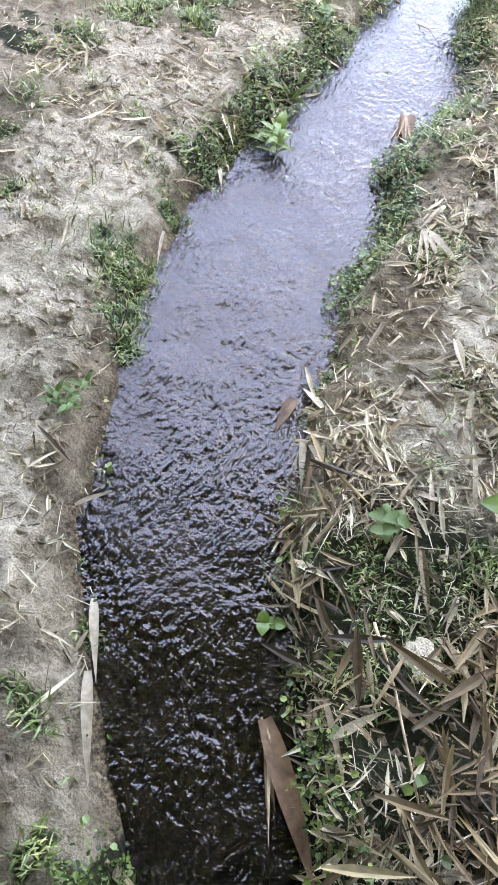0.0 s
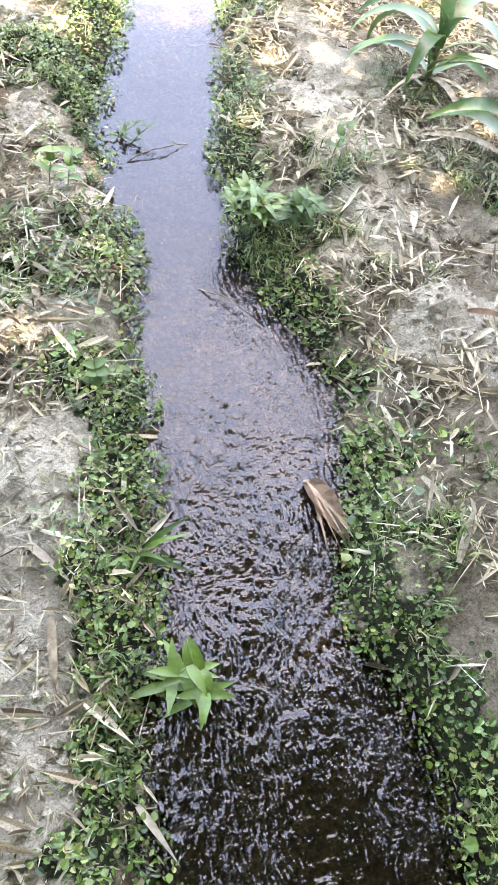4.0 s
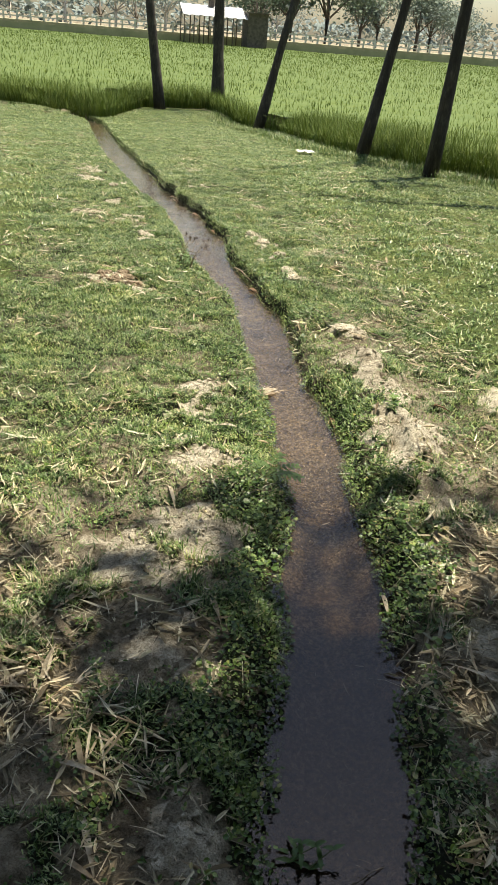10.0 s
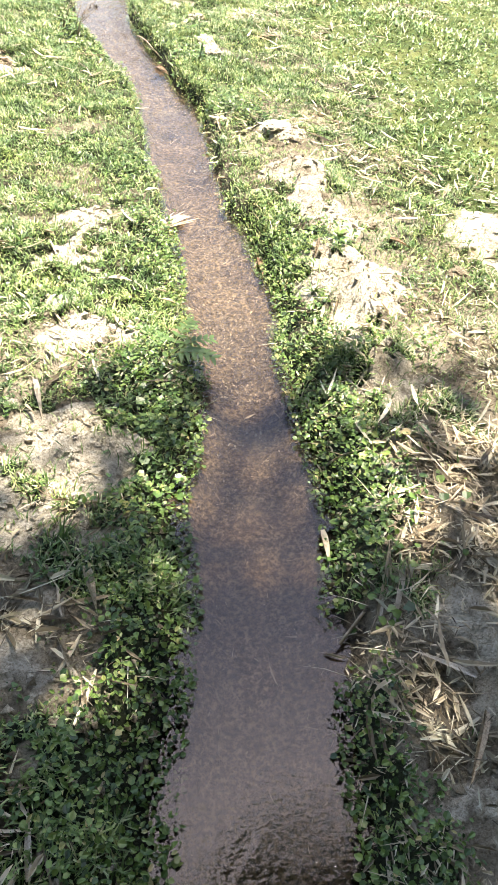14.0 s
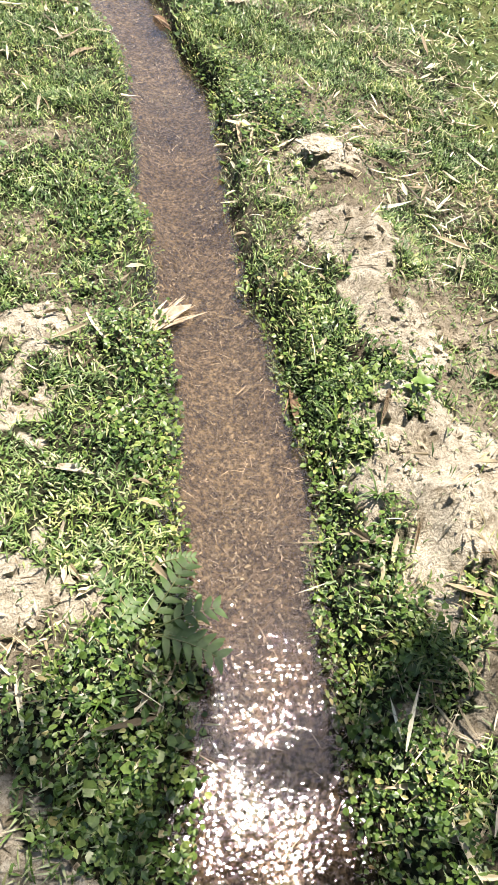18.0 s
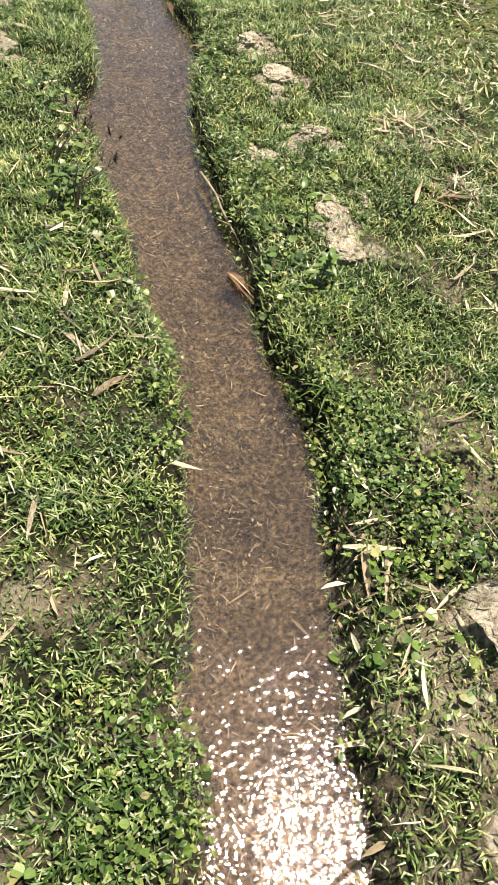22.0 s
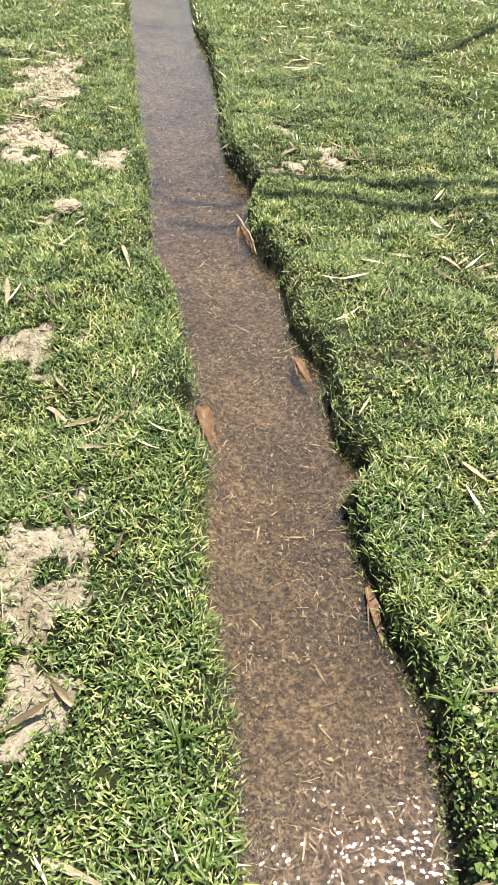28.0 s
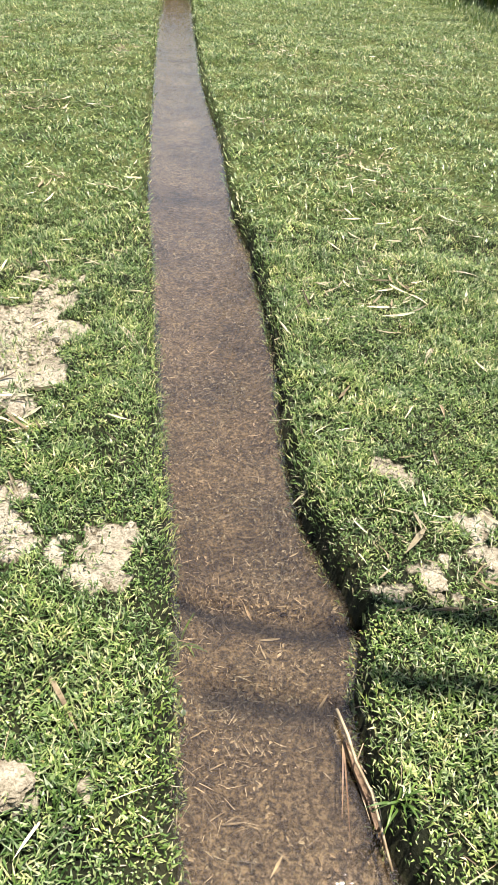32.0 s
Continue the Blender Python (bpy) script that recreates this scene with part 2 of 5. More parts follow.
def earth_tone(n, l, pos, dry, pale, dark):
    """Colour of a soil at two scales, and the height of its grain."""
    big, mid, fine = noise_node(n, l, 3.1, 6, 0.65, pos), noise_node(n, l, 24, 6, 0.7, pos), noise_node(n, l, 150, 5, 0.75, pos)
    tone = ramp(n, (0.3, dark), (0.48, dry), (0.7, pale))
    l.new(big.outputs[0], tone.inputs[0])
    # low spots of the relief darkened in colour, as shade in crevices
    grain = ramp(n, (0.36, (0.42, 0.38, 0.31)), (0.47, (0.82, 0.8, 0.76)), (0.62, (1.12, 1.1, 1.06)))
    l.new(mid.outputs[0], grain.inputs[0])
    speck = ramp(n, (0.38, (0.5, 0.46, 0.4)), (0.52, (1.05, 1.05, 1.03)))
    l.new(fine.outputs[0], speck.inputs[0])
    colour = mixed(n, l, 0.8, mixed(n, l, 0.85, tone.outputs[0], grain.outputs[0], "MULTIPLY"), speck.outputs[0], "MULTIPLY")
    both = n.new("ShaderNodeMath")
    both.operation = "MULTIPLY_ADD"
    both.inputs[1].default_value = 0.35
    l.new(fine.outputs[0], both.inputs[0]), l.new(mid.outputs[0], both.inputs[2])
    return colour, both.outputs[0]


SOIL_TONES = (0.23, 0.2, 0.148), (0.4, 0.365, 0.29), (0.08, 0.064, 0.043)
SILT_TONES = (0.48, 0.445, 0.365), (0.62, 0.58, 0.485), (0.27, 0.24, 0.18)


def soil_material(name, tones):
    m, n, l, p = material(name)
    colour, height = earth_tone(n, l, n.new("ShaderNodeNewGeometry").outputs["Position"], *tones)
    l.new(colour, p.inputs["Base Color"])
    p.inputs["Roughness"].default_value, p.inputs["Specular IOR Level"].default_value = 0.95, 0.2
    bump(n, l, height, 1.0, 0.02, p.inputs["Normal"])
    return m


def ground_material():
    """Silty soil, paler on the fresh spoil, darkened as shade under the plants and lighter past the near turf, by
    attributes of the sheet.
    """
    m, n, l, p = material("ditch_bank_earth")
    pos = n.new("ShaderNodeNewGeometry").outputs["Position"]
    soil, height = earth_tone(n, l, pos, *SOIL_TONES)
    silt, _ = earth_tone(n, l, pos, *SILT_TONES)
    # near-black green under plants: shade between the blades put into colour
    gap_shade, _ = earth_tone(n, l, pos, (0.022, 0.03, 0.011), (0.06, 0.065, 0.03), (0.01, 0.014, 0.006))
    # lighter base far from the camera's path, with less of that shade
    far_tone, _ = earth_tone(n, l, pos, (0.075, 0.11, 0.028), (0.17, 0.19, 0.07), (0.025, 0.04, 0.011))
    ragged = noise_node(n, l, 30, 5, 0.7, pos)
    colour = soil
    for name, tone in (("silt", silt), ("turf", gap_shade), ("far_tone", far_tone)):
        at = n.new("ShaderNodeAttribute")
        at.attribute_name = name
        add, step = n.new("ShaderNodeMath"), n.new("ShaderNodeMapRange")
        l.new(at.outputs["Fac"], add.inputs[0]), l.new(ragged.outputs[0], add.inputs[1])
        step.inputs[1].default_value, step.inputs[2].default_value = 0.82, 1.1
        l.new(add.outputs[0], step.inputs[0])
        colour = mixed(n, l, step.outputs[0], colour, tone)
    # the wet foot of the banks and the bed, its mottle imitating rippled sunlight
    at = n.new("ShaderNodeAttribute")
    at.attribute_name = "wet"
    mottle = ramp(n, (0.38, (0.19, 0.165, 0.14)), (0.5, (0.48, 0.43, 0.37)), (0.62, (0.95, 0.86, 0.73)))
    l.new(noise_node(n, l, 75, 4, 0.65, pos).outputs[0], mottle.inputs[0])
    l.new(mixed(n, l, at.outputs["Fac"], colour, mixed(n, l, 1.0, colour, mottle.outputs[0], "MULTIPLY")), p.inputs["Base Color"])
    p.inputs["Roughness"].default_value, p.inputs["Specular IOR Level"].default_value = 0.92, 0.25
    bump(n, l, height, 1.0, 0.035, p.inputs["Normal"])
    return m


def leaf_material(name, *stops, gloss=0.45, through_light=0.18, scale=60, tufts=0.0):
    """Plant matter: colour by island, veined fine noise, some light let through."""
    m, n, l, p = material(name)
    geo = n.new("ShaderNodeNewGeometry")
    tone = ramp(n, *stops)
    l.new(geo.outputs["Random Per Island"], tone.inputs[0])
    fine = noise_node(n, l, scale, 4, 0.6, geo.outputs["Position"])
    patch = noise_node(n, l, 4.5, 3, 0.6, geo.outputs["Position"])
    vary = ramp(n, (0.3, (0.72, 0.72, 0.7)), (0.7, (1.2, 1.2, 1.15)))
    l.new(fine.outputs[0], vary.inputs[0])
    drift = ramp(n, (0.35, (0.8, 0.86, 0.8)), (0.65, (1.2, 1.12, 1.0)))
    l.new(patch.outputs[0], drift.inputs[0])
    colour = mixed(n, l, 1.0, mixed(n, l, 1.0, tone.outputs[0], vary.outputs[0], "MULTIPLY"), drift.outputs[0], "MULTIPLY")
    # random patches: depth between tufts and bright tops put into colour
    if tufts:
        tuft = ramp(n, (0.34, (0.5, 0.6, 0.55)), (0.5, (0.95, 0.97, 0.92)), (0.68, (1.5, 1.35, 1.25)))
        l.new(noise_node(n, l, 13, 4, 0.65, geo.outputs["Position"]).outputs[0], tuft.inputs[0])
        colour = mixed(n, l, tufts, colour, tuft.outputs[0], "MULTIPLY")
    l.new(colour, p.inputs["Base Color"])
    p.inputs["Roughness"].default_value = gloss
    p.inputs["Specular IOR Level"].default_value = 0.5
    tl = n.new("ShaderNodeBsdfTranslucent")
    l.new(colour, tl.inputs[0])
    ms = n.new("ShaderNodeMixShader")
    ms.inputs[0].default_value = through_light
    l.new(p.outputs[0], ms.inputs[1]), l.new(tl.outputs[0], ms.inputs[2])
    l.new(ms.outputs[0], n["Material Output"].inputs[0])
    return m


SOIL, SILT, EARTH = soil_material("silt_soil", SOIL_TONES), soil_material("pale_silt", SILT_TONES), ground_material()
GRASS = leaf_material("grass", (0.0, (0.026, 0.062, 0.013)), (0.25, (0.082, 0.155, 0.04)), (0.55, (0.16, 0.245, 0.08)), (0.82, (0.27, 0.335, 0.155)), (1.0, (0.48, 0.47, 0.32)), gloss=0.42, tufts=1.0)
WEED = leaf_material("weed_leaf", (0.0, (0.018, 0.045, 0.009)), (0.35, (0.07, 0.135, 0.028)), (0.75, (0.13, 0.205, 0.05)), (0.94, (0.21, 0.27, 0.09)), (1.0, (0.36, 0.3, 0.16)), gloss=0.4, tufts=0.7)
LITTER = leaf_material("dry_leaf", (0.0, (0.05, 0.037, 0.023)), (0.25, (0.19, 0.155, 0.105)), (0.6, (0.42, 0.37, 0.285)), (1.0, (0.7, 0.655, 0.55)), gloss=0.7, through_light=0.15, scale=45)
BROWN_LITTER = leaf_material("brown_leaf", (0.0, (0.02, 0.014, 0.008)), (0.4, (0.085, 0.058, 0.03)), (0.8, (0.2, 0.145, 0.08)), (1.0, (0.42, 0.34, 0.22)), gloss=0.65, through_light=0.12, scale=45)
STRAW = leaf_material("wet_straw", (0.0, (0.02, 0.015, 0.01)), (0.4, (0.085, 0.065, 0.042)), (0.75, (0.22, 0.18, 0.13)), (1.0, (0.46, 0.4, 0.31)), gloss=0.5, through_light=0.05)
RICE = leaf_material("rice_blade", (0.0, (0.045, 0.085, 0.009)), (0.5, (0.08, 0.13, 0.014)), (1.0, (0.125, 0.165, 0.025)), gloss=0.8, scale=20)


def water_material():
    """Clear shallow water over the bed: Fresnel gloss on a wrinkled surface, slightly cloudy below."""
    m, n, l, p = material("ditch_water")
    n.remove(p)
    pos = n.new("ShaderNodeNewGeometry").outputs["Position"]
    sep = n.new("ShaderNodeSeparateXYZ")
    l.new(pos, sep.inputs[0])

    def math_node(kind, a, b):
        q = n.new("ShaderNodeMath")
        q.operation = kind
        for socket, value in zip(q.inputs, (a, b)):
            if isinstance(value, (int, float)):
                socket.default_value = value
            else:
                l.new(value, socket)
        return q.outputs[0]

    def along(*stops):
        """A value that changes with y, from -1.5 to 13.5 m."""
        t, r = n.new("ShaderNodeMapRange"), ramp(n, *[((y + 1.5) / 15, (v, v, v)) for y, v in stops])
        t.inputs[1].default_value, t.inputs[2].default_value = -1.5, 13.5
        l.new(sep.outputs[1], t.inputs[0]), l.new(t.outputs[0], r.inputs[0])
        return r.outputs[0]

    # wrinkles drawn out along the current, bent by a slow swirl
    swirl = noise_node(n, l, 7, 2, 0.5, pos)
    warp = n.new("ShaderNodeVectorMath")
    warp.operation = "MULTIPLY_ADD"
    warp.inputs[1].default_value = (0.05, 0.05, 0)
    l.new(swirl.outputs["Color"], warp.inputs[0]), l.new(pos, warp.inputs[2])
    drawn, round_ = n.new("ShaderNodeMapping"), n.new("ShaderNodeMapping")
    drawn.inputs["Scale"].default_value, round_.inputs["Scale"].default_value = (1.0, 0.32, 1.0), (0.9, 1.1, 1.0)
    l.new(warp.outputs[0], drawn.inputs[0]), l.new(warp.outputs[0], round_.inputs[0])
    streak, ripple, fine = noise_node(n, l, 80, 1, 0.5, drawn.outputs[0]), noise_node(n, l, 52, 1, 0.5, round_.outputs[0]), noise_node(n, l, 140, 0, 0.5, round_.outputs[0])
    lull = ramp(n, (0.36, (0.4, 0.4, 0.4)), (0.56, (1, 1, 1)))
    l.new(noise_node(n, l, 4.5, 2, 0.5, pos).outputs[0], lull.inputs[0])
    lines = math_node("MULTIPLY", math_node("MULTIPLY", streak.outputs[0], lull.outputs[0]), along((-1.5, 1.0), (0.0, 1.3), (1.0, 1.3), (1.6, 0.8), (2.5, 0.03), (3.1, 0.0), (13.5, 0.0)))
    both = math_node("ADD", ripple.outputs[0], math_node("MULTIPLY", fine.outputs[0], 0.5))
    wrinkles = math_node("MULTIPLY", both, along((-1.5, 0.3), (1.5, 0.3), (2.6, 0.05), (3.0, 0.1), (3.5, 0.18), (9.0, 0.19), (12.5, 0.17)))
    height = math_node("ADD", lines, wrinkles)
    clear, gloss, fres, mix = n.new("ShaderNodeBsdfTransparent"), n.new("ShaderNodeBsdfGlossy"), n.new("ShaderNodeFresnel"), n.new("ShaderNodeMixShader")
    # the shaded head of the ditch: shade on its bed put into a darker tint
    l.new(mixed(n, l, along((-1.5, 1), (2.7, 1), (4.3, 0)), (0.92, 0.865, 0.785), (0.36, 0.3, 0.24)), clear.inputs[0])
    silt, cloudy = n.new("ShaderNodeBsdfDiffuse"), n.new("ShaderNodeMixShader")
    silt.inputs[0].default_value = (0.27, 0.235, 0.2, 1)
    l.new(along((-1.5, 0.008), (2.7, 0.012), (4.3, 0.05), (13.5, 0.06)), cloudy.inputs[0])
    l.new(clear.outputs[0], cloudy.inputs[1]), l.new(silt.outputs[0], cloudy.inputs[2])
    gloss.inputs["Roughness"].default_value = 0.07
    gloss.distribution = "BECKMANN"
    gloss.inputs["Color"].default_value = (1.0, 0.97, 1.0, 1)
    fres.inputs[0].default_value = 1.5
    b = bump(n, l, height, 1.0, 0.0075, gloss.inputs["Normal"])
    l.new(b.outputs[0], fres.inputs["Normal"])
    l.new(fres.outputs[0], mix.inputs[0]), l.new(cloudy.outputs[0], mix.inputs[1]), l.new(gloss.outputs[0], mix.inputs[2])
    l.new(mix.outputs[0], n["Material Output"].inputs[0])
    return m


WATER_MAT = water_material()


def bark_material():
    m, n, l, p = material("bark")
    pos = n.new("ShaderNodeTexCoord").outputs["Object"]
    st = n.new("ShaderNodeMapping")
    st.inputs["Scale"].default_value = (1, 1, 0.25)
    l.new(pos, st.inputs[0])
    a, b = noise_node(n, l, 14, 6, 0.7, st.outputs[0]), noise_node(n, l, 3, 3, 0.5, pos)
    tone = ramp(n, (0.3, (0.018, 0.014, 0.011)), (0.55, (0.05, 0.041, 0.032)), (0.8, (0.15, 0.135, 0.11)))
    l.new(a.outputs[0], tone.inputs[0])
    lich = ramp(n, (0.5, (0.8, 0.8, 0.8)), (0.68, (1.5, 1.5, 1.4)))
    l.new(b.outputs[0], lich.inputs[0])
    l.new(mixed(n, l, 1.0, tone.outputs[0], lich.outputs[0], "MULTIPLY"), p.inputs["Base Color"])
    p.inputs["Roughness"].default_value = 0.9
    bump(n, l, a.outputs[0], 0.8, 0.03, p.inputs["Normal"])
    return m


BARK = bark_material()


def plain_material(name, a, b, scale=8.0, rough=0.7):
    m, n, l, p = material(name)
    pos = n.new("ShaderNodeTexCoord").outputs["Object"]
    t = ramp(n, (0.35, a), (0.65, b))
    l.new(noise_node(n, l, scale, 5, 0.6, pos).outputs[0], t.inputs[0])
    l.new(t.outputs[0], p.inputs["Base Color"])
    p.inputs["Roughness"].default_value = rough
    return m


# ---- the ground: one sheet to the horizon, with the ditch cut into it ----
_u = np.r_[np.arange(0, 0.55, 0.0165), np.arange(0.55, 1.6, 0.03), np.arange(1.6, 3.2, 0.08), 3.2 * 1.18 ** np.arange(0, 34)]
_u = np.r_[-_u[:0:-1], _u]
_v = np.r_[-3.2 - 1.5 * 1.25 ** np.arange(22)[::-1], np.arange(-3.2, 6, 0.02), np.arange(6, 14, 0.028), np.arange(14, 25, 0.06), 25 * 1.06 ** np.arange(0, 62)]
_yy, _uu = np.meshgrid(_v, _u, indexing="ij")
_l, _r = edges(np.clip(_yy, -3, 25))
_xx = (_l + _r) / 2 + _uu
_zz = ground_height(_xx, np.clip(_yy, -8, 400))
_idx = np.arange(_xx.size).reshape(_xx.shape)
_f = np.stack([_idx[:-1, :-1], _idx[:-1, 1:], _idx[1:, 1:], _idx[1:, :-1]], -1).reshape(-1, 4)
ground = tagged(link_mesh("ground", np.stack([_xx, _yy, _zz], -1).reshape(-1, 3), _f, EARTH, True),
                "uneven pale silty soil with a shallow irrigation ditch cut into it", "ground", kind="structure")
_gx, _gy, _gz = _xx.ravel(), _yy.ravel(), _zz.ravel()

# ---- the water ----
_v = np.r_[np.arange(-2.6, 2, 0.006), np.arange(2, 14, 0.02), np.arange(14, 29, 0.05)]
_w = np.linspace(-0.06, 1.06, 58)
_yy, _ww = np.meshgrid(_v, _w, indexing="ij")
_l, _r = edges(_yy)
_xx = _l + (_r - _l) * _ww
riffle = 0.14 + 0.85 * smooth(2.2, 0.9, _yy) + 0.08 * smooth(3.0, 4.5, _yy)
bend = 0.03 * vnoise(_xx, _yy, 0.13, 20) + 0.012 * vnoise(_xx, _yy, 0.05, 23)
swell = 0.5 + 0.5 * vnoise(_xx, _yy, 0.09, 24), 0.5 + 0.5 * vnoise(_xx, _yy, 0.08, 25)
_zz = WATER - drop(_yy) + riffle * (0.0011 * swell[0] * np.sin(6.283 * (0.85 * _yy + 0.55 * _xx + bend) / 0.03)
                                    + 0.0011 * swell[1] * np.sin(6.283 * (0.7 * _yy - 0.75 * _xx - 1.3 * bend) / 0.035)
                                    + 0.0016 * vnoise(_xx, _yy * 0.8, 0.045, 21) + 0.003 * vnoise(_xx, _yy, 0.2, 22))
_idx = np.arange(_xx.size).reshape(_xx.shape)
_f = np.stack([_idx[:-1, :-1], _idx[:-1, 1:], _idx[1:, 1:], _idx[1:, :-1]], -1).reshape(-1, 4)
tagged(link_mesh("water", np.stack([_xx, _yy, _zz], -1).reshape(-1, 3), _f, WATER_MAT, True),
       "shallow rippling brown water running along the ditch", "water", kind="structure")


# ---- plant matter in bulk ----
def spread(n, x0, x1, y0, y1, density):
    """n tries over a rectangle, kept where density(x, y), at most 1, allows."""
    x, y = rng.uniform(x0, x1, n), rng.uniform(y0, y1, n)
    keep = rng.random(n) < density(x, y)
    return x[keep], y[keep]


def blades(x, y, z, length, width, lean0=(0.1, 0.7), lean1=(0.6, 1.5)):
    """Bent blades of three triangles, as vertex and face arrays."""
    n = len(x)
    a, w = rng.uniform(0, 2 * np.pi, n), width * rng.uniform(0.7, 1.3, n)
    t0, t1 = rng.uniform(*lean0, n), rng.uniform(*lean1, n)
    half = length * 0.5
    base, d = np.stack([x, y, z], -1), np.stack([np.cos(a), np.sin(a), 0 * a], -1)
    up, side = np.array([0, 0, 1.0]), np.stack([-np.sin(a), np.cos(a), 0 * a], -1) * w[:, None]
    mid = base + (half * np.sin(t0))[:, None] * d + (half * np.cos(t0))[:, None] * up
    tip = mid + (half * np.sin(t1))[:, None] * d + (half * np.cos(t1))[:, None] * up
    V = np.stack([base - side, base + side, mid - 0.85 * side, mid + 0.85 * side, tip], 1).reshape(-1, 3)
    F = (np.array([[0, 1, 3], [0, 3, 2], [2, 3, 4]])[None] + 5 * np.arange(n)[:, None, None]).reshape(-1, 3)
    return V, F


def slips(x, y, z, length, width, lean0=(0.3, 1.1), lean1=(0.9, 1.7)):
    """Short bent grass blades of two triangles."""
    n = len(x)
    a, w = rng.uniform(0, 2 * np.pi, n), width * rng.uniform(0.6, 1.3, n)
    t0, t1 = rng.uniform(*lean0, n), rng.uniform(*lean1, n)
    half = length * 0.5
    base, d = np.stack([x, y, z], -1), np.stack([np.cos(a), np.sin(a), 0 * a], -1)
    up, side = np.array([0, 0, 1.0]), np.stack([-np.sin(a), np.cos(a), 0 * a], -1) * w[:, None]
    mid = base + (half * np.sin(t0))[:, None] * d + (half * np.cos(t0))[:, None] * up
    tip = mid + (half * np.sin(t1))[:, None] * d + (half * np.cos(t1))[:, None] * up
    V = np.stack([base, mid - side, mid + side, tip], 1).reshape(-1, 3)
    F = (np.array([[0, 2, 1], [1, 2, 3]])[None] + 4 * np.arange(n)[:, None, None]).reshape(-1, 3)
    return V, F


def strewn(templates, x, y, z, size, tilt=(-0.3, 0.3), turn=None):
    """Copies of template leaves (vertices, triangles) in one pair of arrays, each turned, tilted and scaled."""
    kind = rng.integers(0, len(templates), len(x))
    yaw = rng.uniform(0, 2 * np.pi, len(x)) if turn is None else turn
    tx, ty = rng.uniform(*tilt, len(x)), rng.uniform(-0.4, 0.4, len(x))
    Vs, Fs, at = [], [], 0
    for k, (tv, tf) in enumerate(templates):
        s = np.where(kind == k)[0]
        if not len(s):
            continue
        c, sn, cx, sx, cy, sy = np.cos(yaw[s]), np.sin(yaw[s]), np.cos(tx[s]), np.sin(tx[s]), np.cos(ty[s]), np.sin(ty[s])
        v = np.asarray(tv)[None] * size[s, None, None]
        v = np.stack([v[..., 0] * cy[:, None] + v[..., 2] * sy[:, None], v[..., 1], -v[..., 0] * sy[:, None] + v[..., 2] * cy[:, None]], -1)
        v = np.stack([v[..., 0], v[..., 1] * cx[:, None] - v[..., 2] * sx[:, None], v[..., 1] * sx[:, None] + v[..., 2] * cx[:, None]], -1)
        v = np.stack([v[..., 0] * c[:, None] - v[..., 1] * sn[:, None], v[..., 0] * sn[:, None] + v[..., 1] * c[:, None], v[..., 2]], -1)
        v += np.stack([x[s], y[s], z[s]], -1)[:, None]
        Vs.append(v.reshape(-1, 3))
        Fs.append((np.asarray(tf)[None] + at + len(tv) * np.arange(len(s))[:, None, None]).reshape(-1, 3))
        at += len(tv) * len(s)
    return np.concatenate(Vs), np.concatenate(Fs)


def oval_leaf(width, fold, droop, notch=0.0):
    """A leaf one unit long in seven points: base, tip, middle, and two on each side."""
    v = [(0, 0, 0), (-width, 0.22 - notch, fold), (-width, 0.62, fold), (0, 1, -droop), (width, 0.62, fold), (width, 0.22 - notch, fold), (0, 0.48, 0)]
    return v, [(6, k, (k + 1) % 6) for k in range(6)]


def blade_leaf(width, curl, fold, twist):
    """A dry strap leaf one unit long, in five cross-sections, curled, folded and twisted."""
    v, f = [], []
    for k in range(4):
        s = k / 3
        w = width * (math.sin(math.pi * (0.06 + 0.94 * s) ** 0.8) + 0.05)
        a = twist * (s - 0.5)
        z = curl * (s - 0.5) ** 2
        for side in (-1, 0, 1):
            v.append((side * w * math.cos(a), s - 0.5, z + side * w * math.sin(a) + (fold * w if side else 0)))
        if k:
            b = 3 * k - 3
            f += [(b, b + 1, b + 4), (b, b + 4, b + 3), (b + 1, b + 2, b + 5), (b + 1, b + 5, b + 4)]
    return v, f


def small_leaf(width, fold, droop):
    """A small leaf one unit long: two halves folded along the midrib, four triangles."""
    return [(0, 0, 0), (-width, 0.3, fold), (-0.8 * width, 0.72, fold), (0, 1, -droop), (0.8 * width, 0.72, fold), (width, 0.3, fold)], [(0, 2, 1), (0, 3, 2), (0, 4, 3), (0, 5, 4)]


SMALL = [small_leaf(0.27, 0.07, 0.06), small_leaf(0.36, 0.1, 0.1), small_leaf(0.2, 0.05, 0.14), small_leaf(0.42, 0.06, 0.02)]
OVALS = [oval_leaf(0.26, 0.06, 0.05), oval_leaf(0.33, 0.1, 0.1), oval_leaf(0.2, 0.05, 0.12)]
ROUNDS = [oval_leaf(0.46, 0.05, 0.04, 0.15), oval_leaf(0.5, 0.08, 0.0, 0.2)]
DRY = [blade_leaf(0.05, 0.3, 0.5, 0.6), blade_leaf(0.035, -0.25, 0.2, 1.5), blade_leaf(0.065, 0.15, 0.7, -0.8), blade_leaf(0.03, 0.4, 0.3, 0.2), blade_leaf(0.045, 0.05, -0.4, 2.2)]


def near_zone(x, y):
    """1 where the fine turf beside the path is, fading out along and across the ditch."""
    return (1 - smooth(12.8, 14.6, y)) * smooth(-0.95, -0.7, x) * (1 - smooth(1.8, 2.1, x))


def mid_zone(x, y):
    return (1 - near_zone(x, y)) * (1 - smooth(19, 23, y)) * smooth(11.5, 13, y) * smooth(-2.4, -1.6, x) * (1 - smooth(3.3, 4.2, x))


